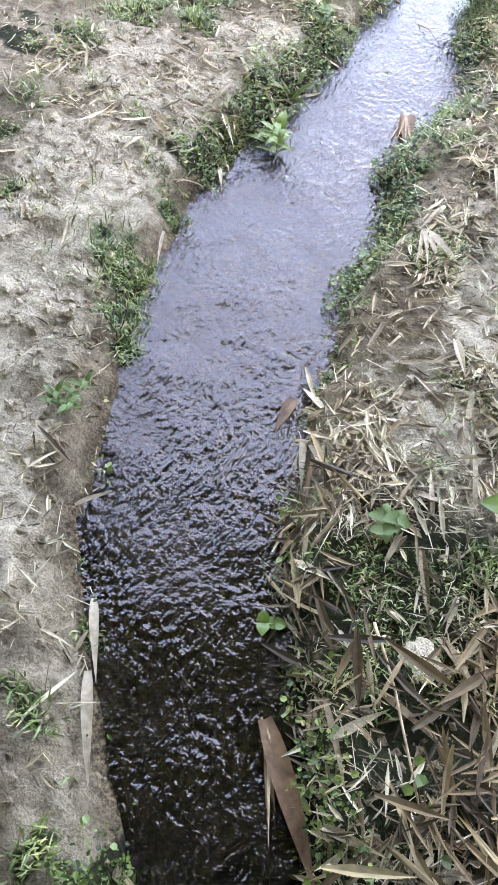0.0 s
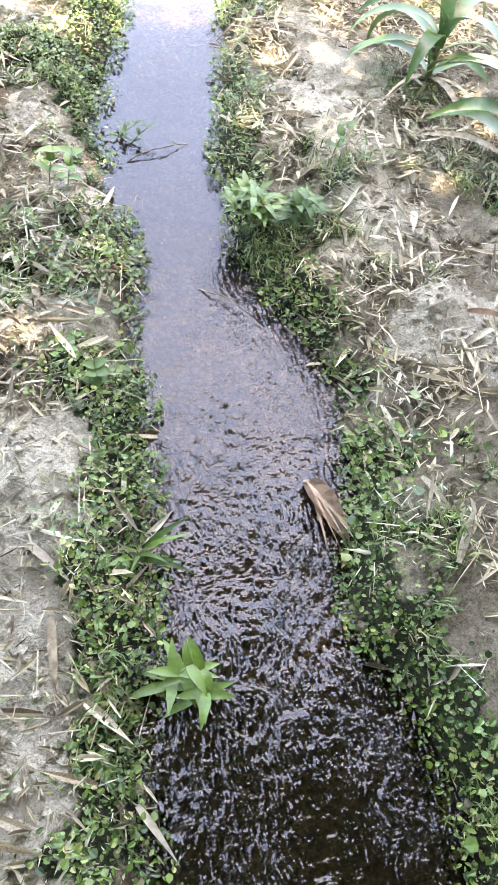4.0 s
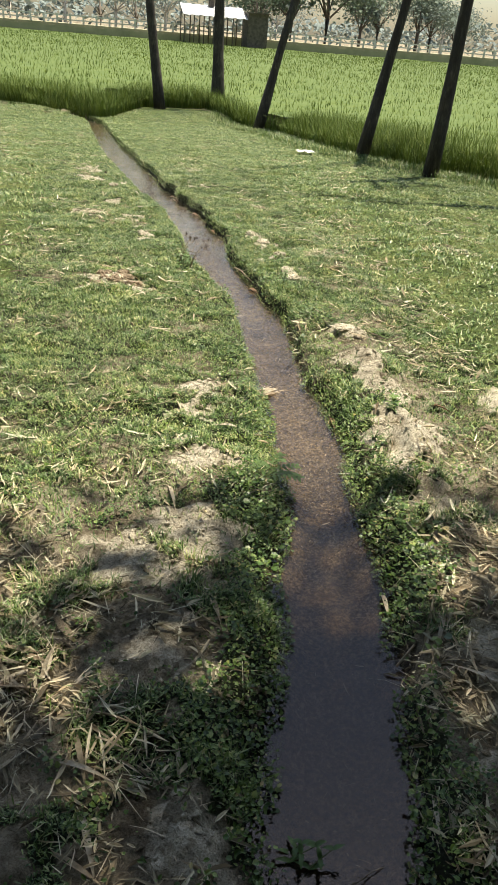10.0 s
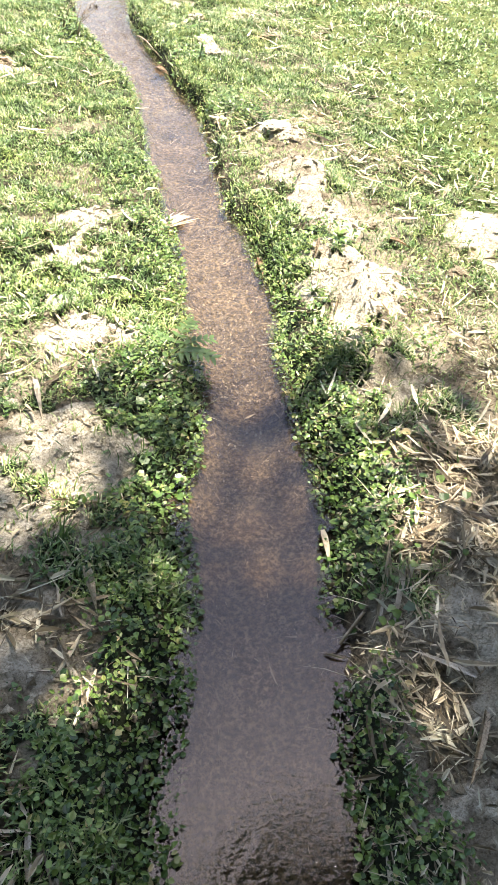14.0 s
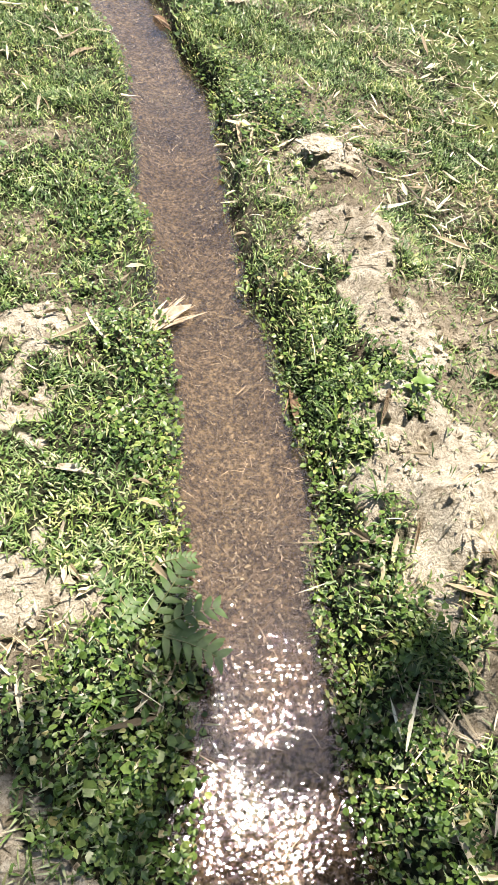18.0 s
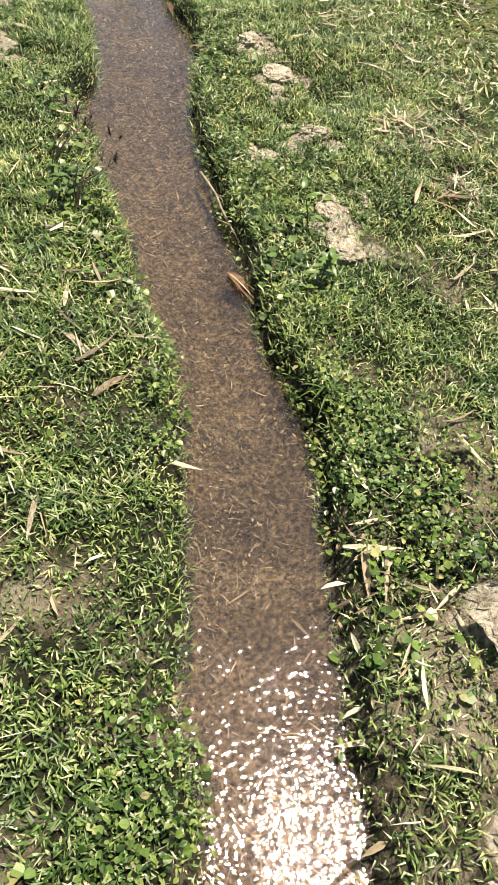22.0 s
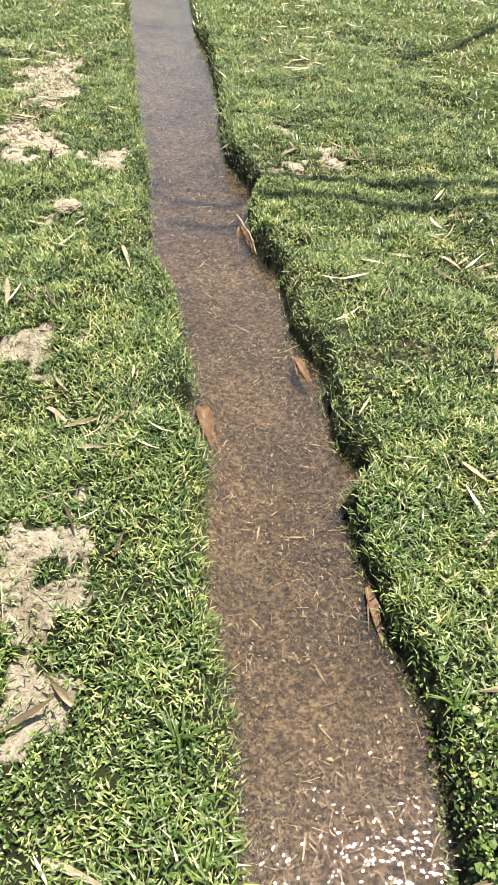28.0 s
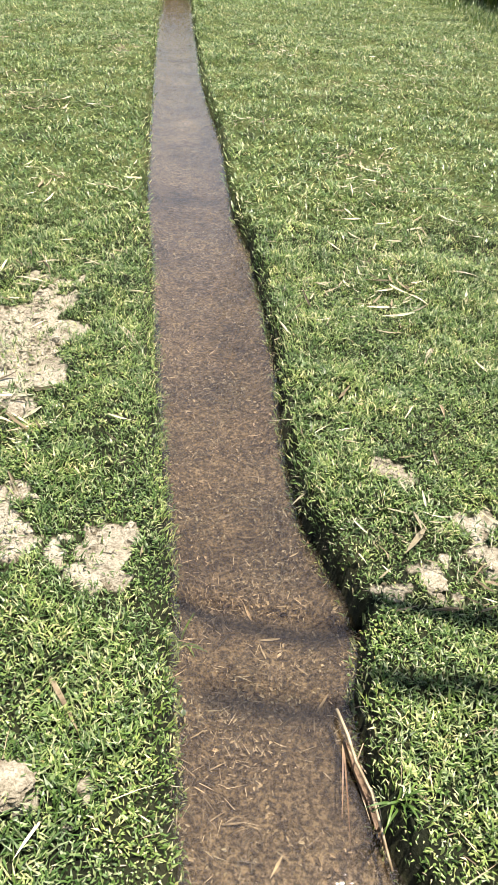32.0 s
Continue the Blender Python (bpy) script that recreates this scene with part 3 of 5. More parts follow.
def far_cover(x, y):
    d, _ = bank_distance(x, y)
    inside = y < rice_edge(x) + 0.3
    return np.clip(0.85 + 0.35 * vnoise(x, y, 0.5, 33), 0, 1) * (d > -0.015) * inside * (1 - 0.8 * bare(x, y))


_rx = [-60, -3.1, -2.1, -1.2, -0.6, -0.2, 0.2, 0.75, 1.3, 3.4, 3.85, 4.33, 4.5, 4.9, 5.2, 5.45, 6.1, 7.5, 9]
_ry = [33, 27.2, 26.9, 26.2, 24.9, 24.5, 24.9, 26.8, 28.3, 29.0, 25.0, 22.5, 18.2, 16.5, 15.4, 14.3, 13.3, 9, 5]


def rice_edge(x):
    return np.interp(x, _rx, _ry) + 0.15 * vnoise(x, 0 * x, 0.4, 34)


def turf_cover(x, y):
    d, on_left = bank_distance(x, y)
    b = bare(x, y)
    clump = vnoise(x, y, 0.3, 30) + 0.7 * vnoise(x, y, 0.11, 31) + 0.4 * vnoise(x, y, 0.05, 32)
    sunny = smooth(3.2, 4.6, y)
    left = 0.8 * smooth(0.15, 0.6, clump) + sunny * (0.66 + 0.3 * clump)
    spoil = np.exp(-((d - 0.38) / 0.22) ** 2) * (1 - smooth(5.9, 6.6, y)) * sunny
    right = 0.65 * smooth(0.25, 0.7, clump) + sunny * (0.66 + 0.3 * clump) * (1 - 0.8 * spoil)
    lush = smooth(6.5, 8.5, y) * 0.3
    out = np.where(on_left, left, right) + lush * sunny
    out *= 1 - np.clip(1.5 * b - 0.3 + 0.5 * vnoise(x, y, 0.06, 39), 0, 0.93)
    return np.clip(out, 0.0, 1) * (d > -0.02) * (1 - 0.35 * smooth(1.0, 3.0, d))


def weed_cover(x, y):
    """Mats of small-leaved weeds, thick on the ditch's rim."""
    d, on_left = bank_distance(x, y)
    clump = vnoise(x, y, 0.26, 40) + 0.6 * vnoise(x, y, 0.1, 41) + 0.35 * vnoise(x, y, 0.045, 45)
    rim = np.exp(-(np.maximum(d, 0) / np.where(on_left, 0.26, 0.13 + 0.14 * smooth(3.0, 3.8, y))) ** 2)
    fade = (1 - np.where(on_left, 0.5, 0.35) * smooth(4.3, 5.6, y)) * (1 - 0.75 * smooth(7.6, 9.0, y)) * np.where(on_left, 1, 0.55 + 0.45 * smooth(-0.6, 0.2, y))
    out = fade * (rim * (0.62 + 0.45 * clump) + np.where(on_left, 0.36, 0.14 + 0.22 * smooth(3.0, 3.8, y)) * smooth(-0.1, 0.9, clump)) * (1 - 0.9 * bare(x, y))
    out = out * np.where((y < 0.3) & on_left, 0.5 + smooth(-0.3, 0.3, y) * 0.5, 1) + np.where(on_left, 0.2, 0.08) * smooth(0.2, 0.7, y) * (1 - smooth(3.2, 4.0, y)) * (1 - bare(x, y))
    return smooth(0.24, 0.66, out + 0.12 * vnoise(x, y, 0.022, 46)) * (d > -0.035)


def attribute(me, name, values):
    me.attributes.new(name, "FLOAT", "POINT").data.foreach_set("value", np.asarray(values, np.float32))


_near = near_zone(_gx, _gy)
# near right bank lies in shadow: darkened in the ground colour
_shaded_corner = smooth(0.62, 0.85, _gx + 0.15 * vnoise(_gx, _gy, 0.2, 49)) * (1 - smooth(-0.85, -0.45, _gy)) * smooth(-9, -3, _gy)
# mask of the painted gap shade: under weeds and turf
attribute(ground.data, "turf", np.clip(np.maximum(np.maximum(_shaded_corner, 0.9 * weed_cover(_gx, _gy)), _near * turf_cover(_gx, _gy) + (1 - _near) * far_cover(_gx, _gy) * smooth(2.0, 4.5, _gy)), 0, 1))
attribute(ground.data, "silt", bare(_gx, _gy))
attribute(ground.data, "far_tone", np.clip((1 - _near) * far_cover(_gx, _gy) * smooth(3.0, 4.5, _gy), 0, 0.85))
attribute(ground.data, "wet", 1 - smooth(-0.06, -0.012, _gz + drop(_gy)))

x, y = spread(1200000, -0.95, 2.1, -2.5, 14.6, lambda x, y: near_zone(x, y) * turf_cover(x, y))
z = ground_height(x, y)
V, F = slips(x, y, z - 0.002, rng.uniform(0.015, 0.042, len(x)) * (1 + 0.45 * vnoise(x, y, 0.25, 36) + 0.25 * vnoise(x, y, 0.07, 38)) * (1.25 - 0.2 * smooth(3.2, 5, y)), 0.0022, (0.15, 1.0), (0.6, 1.6))
tagged(link_mesh("short_grass", V, F, GRASS), "short dense green turf along the ditch", "grass", kind="stuff")
x, y = spread(240000, -2.4, 4.4, 11.5, 24, lambda x, y: mid_zone(x, y) * far_cover(x, y))
V, F = slips(x, y, ground_height(x, y) - 0.002, rng.uniform(0.025, 0.06, len(x)) * (1 + 0.5 * vnoise(x, y, 0.22, 36)), 0.0045, (0.3, 1.15), (0.9, 1.7))
tagged(link_mesh("bank_grass", V, F, GRASS), "short sunlit turf beside the lower ditch", "grass", kind="stuff")
x, y = spread(470000, -4.8, 6.6, 2.5, 28, lambda x, y: far_cover(x, y) * (1 - near_zone(x, y)) * (1 - mid_zone(x, y)))
V, F = slips(x, y, ground_height(x, y) - 0.004, rng.uniform(0.025, 0.065, len(x)) * (1 + 0.5 * vnoise(x, y, 0.3, 36)), 0.0055, (0.3, 1.1), (0.8, 1.7))
tagged(link_mesh("meadow_grass", V, F, GRASS), "sunlit mown grass between the ditch and the field", "grass", kind="stuff")

x, y = spread(800000, -1.0, 2.1, -2.4, 13, weed_cover)
z = ground_height(x, y)
V, F = strewn(SMALL, x, y, z + rng.uniform(0.002, 0.058, len(x)) * (1 + 0.8 * vnoise(x, y, 0.13, 42)), 0.006 + 0.014 * rng.random(len(x)) ** 1.6, (-0.8, 0.5))
tagged(link_mesh("creeping_weeds", V, F, WEED), "low creeping green weeds with small leaves along the banks", "weeds", kind="stuff")

x, y = spread(230000, -0.9, 1.9, 4.5, 13, lambda x, y: near_zone(x, y) * turf_cover(x, y) * smooth(-0.2, 0.7, vnoise(x, y, 0.16, 47) + 0.5 * vnoise(x, y, 0.06, 48)))
V, F = strewn(SMALL, x, y, ground_height(x, y) + rng.uniform(0.006, 0.028, len(x)), rng.uniform(0.005, 0.011, len(x)), (-0.6, 0.5))
tagged(link_mesh("clover", V, F, WEED), "tiny rounded clover-like leaves growing among the turf", "weeds", kind="stuff")


def round_cover(x, y):
    d, on_left = bank_distance(x, y)
    clump = vnoise(x, y, 0.35, 44)
    return np.clip(np.exp(-((d - 0.06) / 0.16) ** 2) * smooth(0.0, 0.6, clump) * (1 - smooth(7.4, 8.8, y)) * (1 - bare(x, y)) * np.where(on_left, smooth(0.0, 0.5, y), 1), 0, 1) * (d > -0.02)


x, y = spread(70000, -0.8, 1.9, -2.2, 13, round_cover)
V, F = strewn(ROUNDS, x, y, ground_height(x, y) + rng.uniform(0.008, 0.036, len(x)), 0.009 + 0.02 * rng.random(len(x)) ** 1.5, (-0.5, 0.4))
tagged(link_mesh("pennywort", V, F, WEED), "round-leaved pennywort in clumps on the bank edge", "weeds", kind="stuff")


def litter_cover(x, y):
    d, on_left = bank_distance(x, y)
    clump = smooth(0.15, 1.1, 0.6 + 0.7 * vnoise(x, y, 0.4, 50) + 0.45 * vnoise(x, y, 0.14, 51))
    grove = 1 - smooth(3.0, 4.4, y)
    field = 0.06 + 0.2 * np.where(on_left, 0.4, 1) * smooth(0.4, 0.9, d) * (1 - smooth(7.5, 10, y))
    worn = np.where(on_left, 0.65 - 0.45 * (1 - smooth(0.0, 0.9, y)), 1)
    return np.clip(worn * clump * (0.9 * grove * smooth(0.0, 0.35, d + 0.12) + field), 0, 1) * (d > -0.01) * (1 - 0.75 * bare(x, y))


x, y = spread(120000, -1.6, 2.4, -2.6, 14, litter_cover)
V, F = strewn(DRY, x, y, ground_height(x, y) + rng.uniform(0.002, 0.028, len(x)), 0.018 + 0.13 * rng.random(len(x)) ** 2.8, (-0.2, 0.2))
tagged(link_mesh("leaf_litter", V, F, LITTER), "dry straw-coloured bamboo leaves strewn on the soil", "leaf litter", kind="stuff")
x, y = spread(210000, -0.9, 1.9, -2.5, 6, litter_cover)
V, F = strewn([small_leaf(0.065, 0.05, 0.1), small_leaf(0.035, 0.02, -0.12), small_leaf(0.11, 0.1, 0.02)], x, y, ground_height(x, y) + rng.uniform(0.001, 0.022, len(x)), 0.012 + 0.055 * rng.random(len(x)) ** 2.2, (-0.3, 0.3))
tagged(link_mesh("leaf_fragments", V, F, LITTER), "broken bits of dry leaf covering the soil", "leaf litter", kind="stuff")
x, y = spread(260000, -1.6, 2.4, -2.6, 14, litter_cover)
V, F = blades(x, y, ground_height(x, y) + rng.uniform(0.003, 0.03, len(x)), 0.012 + 0.12 * rng.random(len(x)) ** 3, 0.0012, (1.35, 1.65), (1.4, 1.8))
tagged(link_mesh("straw_litter", V, F, LITTER), "thin dry stalks and straw lying on the soil", "straw", kind="stuff")

x, y = spread(5200, 0.55, 1.9, -2.4, -0.4, lambda x, y: (bank_distance(x, y)[0] > 0.0) * (1 - smooth(-0.9, -0.5, y)) * smooth(-0.5, 0.4, vnoise(x, y, 0.2, 55)))
V, F = strewn(DRY, x, y, ground_height(x, y) + rng.uniform(0.004, 0.05, len(x)), 0.04 + 0.15 * rng.random(len(x)) ** 1.8, (-0.3, 0.3))
tagged(link_mesh("brown_litter", V, F, BROWN_LITTER), "tangled brown rotting leaves and stalks under the grove", "leaf litter", kind="stuff")
x, y = spread(60000, -4, 4.2, 2.5, 20, lambda x, y: (y < rice_edge(x)) * 0.8 * smooth(0.2, 1.0, vnoise(x, y, 0.7, 53) + 0.5 * vnoise(x, y, 0.2, 54)) * (bank_distance(x, y)[0] > 0.05))
V, F = strewn(DRY, x, y, ground_height(x, y) + rng.uniform(0.01, 0.04, len(x)), 0.03 + 0.11 * rng.random(len(x)) ** 2.5, (-0.2, 0.2))
tagged(link_mesh("field_litter", V, F, LITTER), "dry leaves and straw scattered over the grass", "leaf litter", kind="stuff")

CRUMB = [(1, 0.1, 0), (0.1, 0.9, 0.15), (-0.85, -0.1, 0.1), (0, -1, -0.1), (0.1, 0, 0.75), (0, 0.1, -0.7)], [(0, 1, 4), (1, 2, 4), (2, 3, 4), (3, 0, 4), (1, 0, 5), (2, 1, 5), (3, 2, 5), (0, 3, 5)]


def crumb_cover(x, y):
    d, _ = bank_distance(x, y)
    return np.clip((0.55 * (1 - smooth(3.2, 4.4, y)) + 0.9 * bare(x, y)) * (0.5 + 0.8 * vnoise(x, y, 0.2, 56)), 0, 1) * (d > 0.0)


for name, count, mat, cover in (("soil_crumbs", 110000, SOIL, lambda x, y: crumb_cover(x, y) * (1 - bare(x, y))), ("silt_crumbs", 110000, SILT, lambda x, y: crumb_cover(x, y) * bare(x, y))):
    x, y = spread(count, -0.8, 1.9, -2.4, 13, cover)
    V, F = strewn([CRUMB], x, y, ground_height(x, y) + 0.001, 0.0035 + 0.017 * rng.random(len(x)) ** 3.5, (-0.9, 0.9))
    tagged(link_mesh(name, V, F, mat), "small crumbs of dry soil on the banks", "soil", kind="stuff")

# straw and rotting leaves on the bed
x, y = spread(190000, -0.3, 1.2, -2.5, 14, lambda x, y: (bank_distance(x, y)[0] < 0.01) * (0.15 + 0.85 * smooth(3.5, 5, y)) * smooth(-0.6, 0.5, vnoise(x, y, 0.16, 57)))
V, F = blades(x, y, ground_height(x, y) + rng.uniform(0.0, 0.012, len(x)), 0.005 + 0.045 * rng.random(len(x)) ** 3, 0.0008, (1.35, 1.6), (1.4, 1.8))
tagged(link_mesh("sunken_straw", V, F, STRAW), "rotting brown straw lying on the bed of the ditch", "straw", kind="stuff")
x, y = spread(330000, -0.3, 1.2, -1.5, 14, lambda x, y: (bank_distance(x, y)[0] < -0.005) * (0.12 + 0.88 * smooth(3.2, 4.2, y)) * smooth(-0.3, 0.4, vnoise(x, y, 0.1, 58) + 0.6 * vnoise(x, y, 0.04, 59)))
V, F = strewn([small_leaf(0.16, 0.1, 0.05), small_leaf(0.08, 0.05, -0.1), small_leaf(0.24, 0.15, 0.1)], x, y, ground_height(x, y) + rng.uniform(0.0, 0.014, len(x)), 0.004 + 0.014 * rng.random(len(x)) ** 2, (-0.7, 0.7))
tagged(link_mesh("bed_flakes", V, F, STRAW), "brown flakes of rotting leaf covering the bed of the ditch", "leaf litter", kind="stuff")
x, y = spread(9000, -0.3, 1.2, -2.5, 14, lambda x, y: (bank_distance(x, y)[0] < 0.0) * (0.3 + 0.7 * smooth(3.5, 5, y)))
V, F = strewn(DRY, x, y, ground_height(x, y) + rng.uniform(0.0, 0.012, len(x)), 0.015 + 0.05 * rng.random(len(x)) ** 2, (-0.15, 0.15))
tagged(link_mesh("sunken_leaves", V, F, STRAW), "sunken brown leaves on the bed of the ditch", "leaf litter", kind="stuff")


# ---- trees at the field's edge ----
def tube(bm, points, radii, sides=9):
    """A tapered tube through the points."""
    rings = []
    for k, (p, r) in enumerate(zip(points, radii)):
        a, b = Vector(points[max(k - 1, 0)]), Vector(points[min(k + 1, len(points) - 1)])
        q = (b - a).to_track_quat("Z", "Y")
        rings.append([bm.verts.new(Vector(p) + q @ Vector((r * math.cos(2 * math.pi * s / sides), r * math.sin(2 * math.pi * s / sides), 0))) for s in range(sides)])
    for low, high in zip(rings, rings[1:]):
        for s in range(sides):
            bm.faces.new((low[s], low[(s + 1) % sides], high[(s + 1) % sides], high[s]))
    bm.faces.new(rings[-1])
    bm.faces.new(rings[0][::-1])


def field_tree(x, y, lean, height, radius, label, seed, boughs=()):
    r = random.Random(seed)
    root = tagged(new("tree"), label, "tree", "row of trees at the field's edge")
    root.location = (x, y, float(ground_height(np.array(x), np.array(y))) - 0.05)
    bm, pts, n = bmesh.new(), [], 12
    for k in range(n + 1):
        s = k / n
        pts.append((lean[0] * s + 0.05 * math.sin(5 * s + seed), lean[1] * s + 0.05 * math.cos(4 * s + seed), height * s))
    tube(bm, pts, [radius * (1.35 if k == 0 else 1.1 if k == 1 else 1 - 0.6 * k / n) for k in range(n + 1)], 12)
    for v in bm.verts:
        v.co += 0.012 * Vector((r.uniform(-1, 1), r.uniform(-1, 1), 0))
    part("trunk", bm, BARK, root)
    tips = []
    for k in range(9):
        s = r.uniform(0.42, 0.95)
        base = Vector(pts[int(s * n)])
        a, reach = r.uniform(-1.7, 1.7), r.uniform(1.6, 3.4) * (1.2 - 0.6 * s)
        line = [base + Vector((math.cos(a + 0.3 * j * r.uniform(-1, 1)) * reach * j / 5, math.sin(a) * reach * j / 5, reach * 0.5 * (j / 5) + 0.08 * j)) for j in range(6)]
        bm = bmesh.new()
        tube(bm, line, [0.055 * (1 - j / 6.5) for j in range(6)], 6)
        part("limb", bm, BARK, root)
        tips += [(line[j] + Vector((r.uniform(-.4, .4), r.uniform(-.4, .4), r.uniform(-.1, .5)))) for j in (3, 4, 5, 5)]
    for z0, dx, dy, dz in boughs:
        base = Vector(pts[int(z0 / height * n)])
        line = [base + Vector((dx * j / 6, dy * j / 6 + 0.05 * math.sin(2.2 * j), dz * (j / 6) ** 0.8)) for j in range(7)]
        bm = bmesh.new()
        tube(bm, line, [0.06 * (1 - j / 11) for j in range(7)], 7)
        part("bough", bm, BARK, root)
        tips += [line[j] + Vector((r.uniform(-.35, .35), r.uniform(0, .5), r.uniform(-.2, .3))) for j in (3, 4)]
    c = np.repeat(np.array([tuple(t) for t in tips]), 4, 0) + np.random.default_rng(seed).normal(0, 0.2, (4 * len(tips), 3))
    V, F = strewn(OVALS, c[:, 0], c[:, 1], c[:, 2], np.full(len(c), 0.1), (-0.8, 0.8))
    child(link_mesh("crown", V, F, WEED), root, "sparse small green leaves", "stuff")
    return root


# boughs out of view, placed so their shadows cross the ditch
BOUGHS = {5: [(4.0, -5.3, 0.95, 1.2), (5.0, -5.1, 0.8, 1.2)], 3: [(4.3, -2.6, -2.4, 1.4)]}
for k, (tx, ty, lean, h, rad, what) in enumerate([
        (1.79, 28.0, (-1.0, 0.3), 10.3, 0.15, "slender dark-barked tree leaning over the rice field's edge"),
        (3.85, 28.8, (-0.3, 0.2), 10.5, 0.19, "stout dark tree with a broken stub standing in the rice"),
        (4.11, 22.9, (2.1, 0.2), 9.8, 0.118, "dark slim tree bent sideways at the field's edge"),
        (4.85, 16.2, (1.5, 0.2), 10.2, 0.1, "grey lichen-spotted slim tree leaning at the field's edge"),
        (5.25, 13.8, (0.3, 0.1), 10.5, 0.102, "dark upright slim tree at the rice field's edge"),
        # unseen tree, added to carry the shadow-casting boughs
        (6.4, 11.1, (0.6, 0.1), 9.5, 0.09, "unseen dark slim tree added to cast bough shadows across the ditch")]):
    field_tree(tx, ty, lean, h, rad, what, k + 3, BOUGHS.get(k, ()))

# ---- the rice ----
def rice_depth(x, y):
    """Metres from the paddy's edge into the rice, across the nearer side."""
    side = x - np.interp(y, _ry[:9:-1], _rx[:9:-1])
    return np.where(y > 22, np.maximum(y - rice_edge(x), np.where(x > 3, side, -1)), np.where(x > 2.5, side, -1.0)) + 0.12 * vnoise(x, y, 0.4, 61)


_patches = [spread(260000, 3.5, 10, 5, 29, lambda x, y: (rice_depth(x, y) > 0) * np.exp(-np.maximum(rice_depth(x, y) - 0.5, 0) / 0.9)),
            spread(170000, -8, 4.5, 24.0, 33, lambda x, y: (rice_depth(x, y) > 0) * np.exp(-np.maximum(rice_depth(x, y) - 0.7, 0) / 1.2))]
x, y = np.concatenate([p[0] for p in _patches]), np.concatenate([p[1] for p in _patches])
V, F = blades(x, y, ground_height(x, y), rng.uniform(0.4, 0.85, len(x)) * (0.65 + 0.35 * smooth(0, 0.5, rice_depth(x, y))), 0.005, (0.02, 0.35), (0.2, 1.2))
tagged(link_mesh("rice_plants", V, F, RICE), "tall dense green rice at the edge of the paddy", "rice", kind="stuff")
x, y = spread(270000, 2.5, 8, 6, 27.5, lambda x, y: np.exp(-((rice_depth(x, y) + 0.15) / 0.33) ** 2))
V, F = slips(x, y, ground_height(x, y), rng.uniform(0.05, 0.2, len(x)), 0.004, (0.05, 0.6), (0.4, 1.4))
tagged(link_mesh("verge_grass", V, F, GRASS), "longer soft grass where the meadow meets the rice", "grass", kind="stuff")
x = rng.uniform(-45, 75, 190000)
y = 9 + 98 * rng.random(len(x)) ** 1.8
keep = (rice_depth(x, y) > 0.9) & (np.abs(x - 0.24 * y) < 5 + 0.4 * y)
x, y = x[keep], y[keep]
V, F = slips(x, y, 0.3 - drop(y), rng.uniform(0.2, 0.4, len(x)), 0.005 + 0.00025 * y, (0.0, 0.35), (0.2, 1.0))
tagged(link_mesh("rice_tops", V, F, RICE), "yellow-green tops of the rice across the paddy", "rice", kind="stuff")
_v = np.r_[np.arange(4, 40, 0.4), np.linspace(40, 112, 40)]
_xg = np.r_[np.linspace(-70, 2.5, 60), np.arange(2.8, 12, 0.25), np.linspace(12, 110, 90)]
_yy, _xx = np.meshgrid(_v, _xg, indexing="ij")
_ok = rice_depth(_xx, _yy) > 0.8
_zz = 0.45 - drop(_yy) + 0.05 * vnoise(_xx, _yy, 1.3, 60)
_idx = np.arange(_xx.size).reshape(_xx.shape)
_f = np.stack([_idx[:-1, :-1], _idx[:-1, 1:], _idx[1:, 1:], _idx[1:, :-1]], -1)[_ok[:-1, :-1] & _ok[1:, 1:] & _ok[:-1, 1:] & _ok[1:, :-1]]
RICE_FAR = plain_material("rice_canopy", (0.05, 0.088, 0.01), (0.088, 0.125, 0.017), 3.0, 0.9)
tagged(link_mesh("rice_field", np.stack([_xx, _yy, _zz], -1).reshape(-1, 3), _f, RICE_FAR, True), "wide level paddy of ripening green rice", "rice field", kind="structure")

# ---- the bamboo grove, out of view, added to shade the near stretch ----
GREEN_FAR = leaf_material("grove_leaf", (0.0, (0.04, 0.07, 0.018)), (1.0, (0.1, 0.14, 0.04)), through_light=0.14)
CULM = plain_material("bamboo_culm", (0.16, 0.2, 0.06), (0.3, 0.28, 0.12), 5.0, 0.5)


def bamboo_clump(x, y, n, seed, lean):
    r = random.Random(seed)
    root = tagged(new("bamboo_clump"), "unseen tall clump of green bamboo added to shade the ditch", "bamboo")
    root.location = (x, y, -0.02)
    for k in range(n):
        a, d = r.uniform(0, 6.283), r.uniform(0, 0.6)
        bm = bmesh.new()
        h, far = r.uniform(10, 12), r.uniform(0.3, 1.2)
        line = [(d * math.cos(a) + lean[0] * far * (j / 9) ** 2, d * math.sin(a) + lean[1] * far * (j / 9) ** 2, h * j / 9) for j in range(10)]
        tube(bm, line, [0.04 * (1 - 0.07 * j) for j in range(10)], 7)
        part("culm", bm, CULM, root)
    return root


grove = bamboo_clump(-4.2, -2.5, 12, 5, (2.5, 1.5))
bamboo_clump(5.6, -1.2, 12, 6, (-2.0, 1.5))
bamboo_clump(1.5, -7.0, 12, 7, (-0.3, 2.5))
n = 36000
gx, gy, gz = rng.uniform(-3.6, 5.0, n), rng.uniform(-8, 4.4, n), rng.uniform(9.0, 10.6, n)
keep = rng.random(n) < 1 - smooth(2.4, 4.1, gy + 0.4 * smooth(0.0, -0.7, gx) + 0.3 * vnoise(gx, gy, 0.7, 70) + 0.15 * vnoise(gx, gy, 0.25, 71))
gx, gy, gz = gx[keep], gy[keep], gz[keep]
# more unseen leaves, thickening backwards, added to deepen the shade there
n = 34000
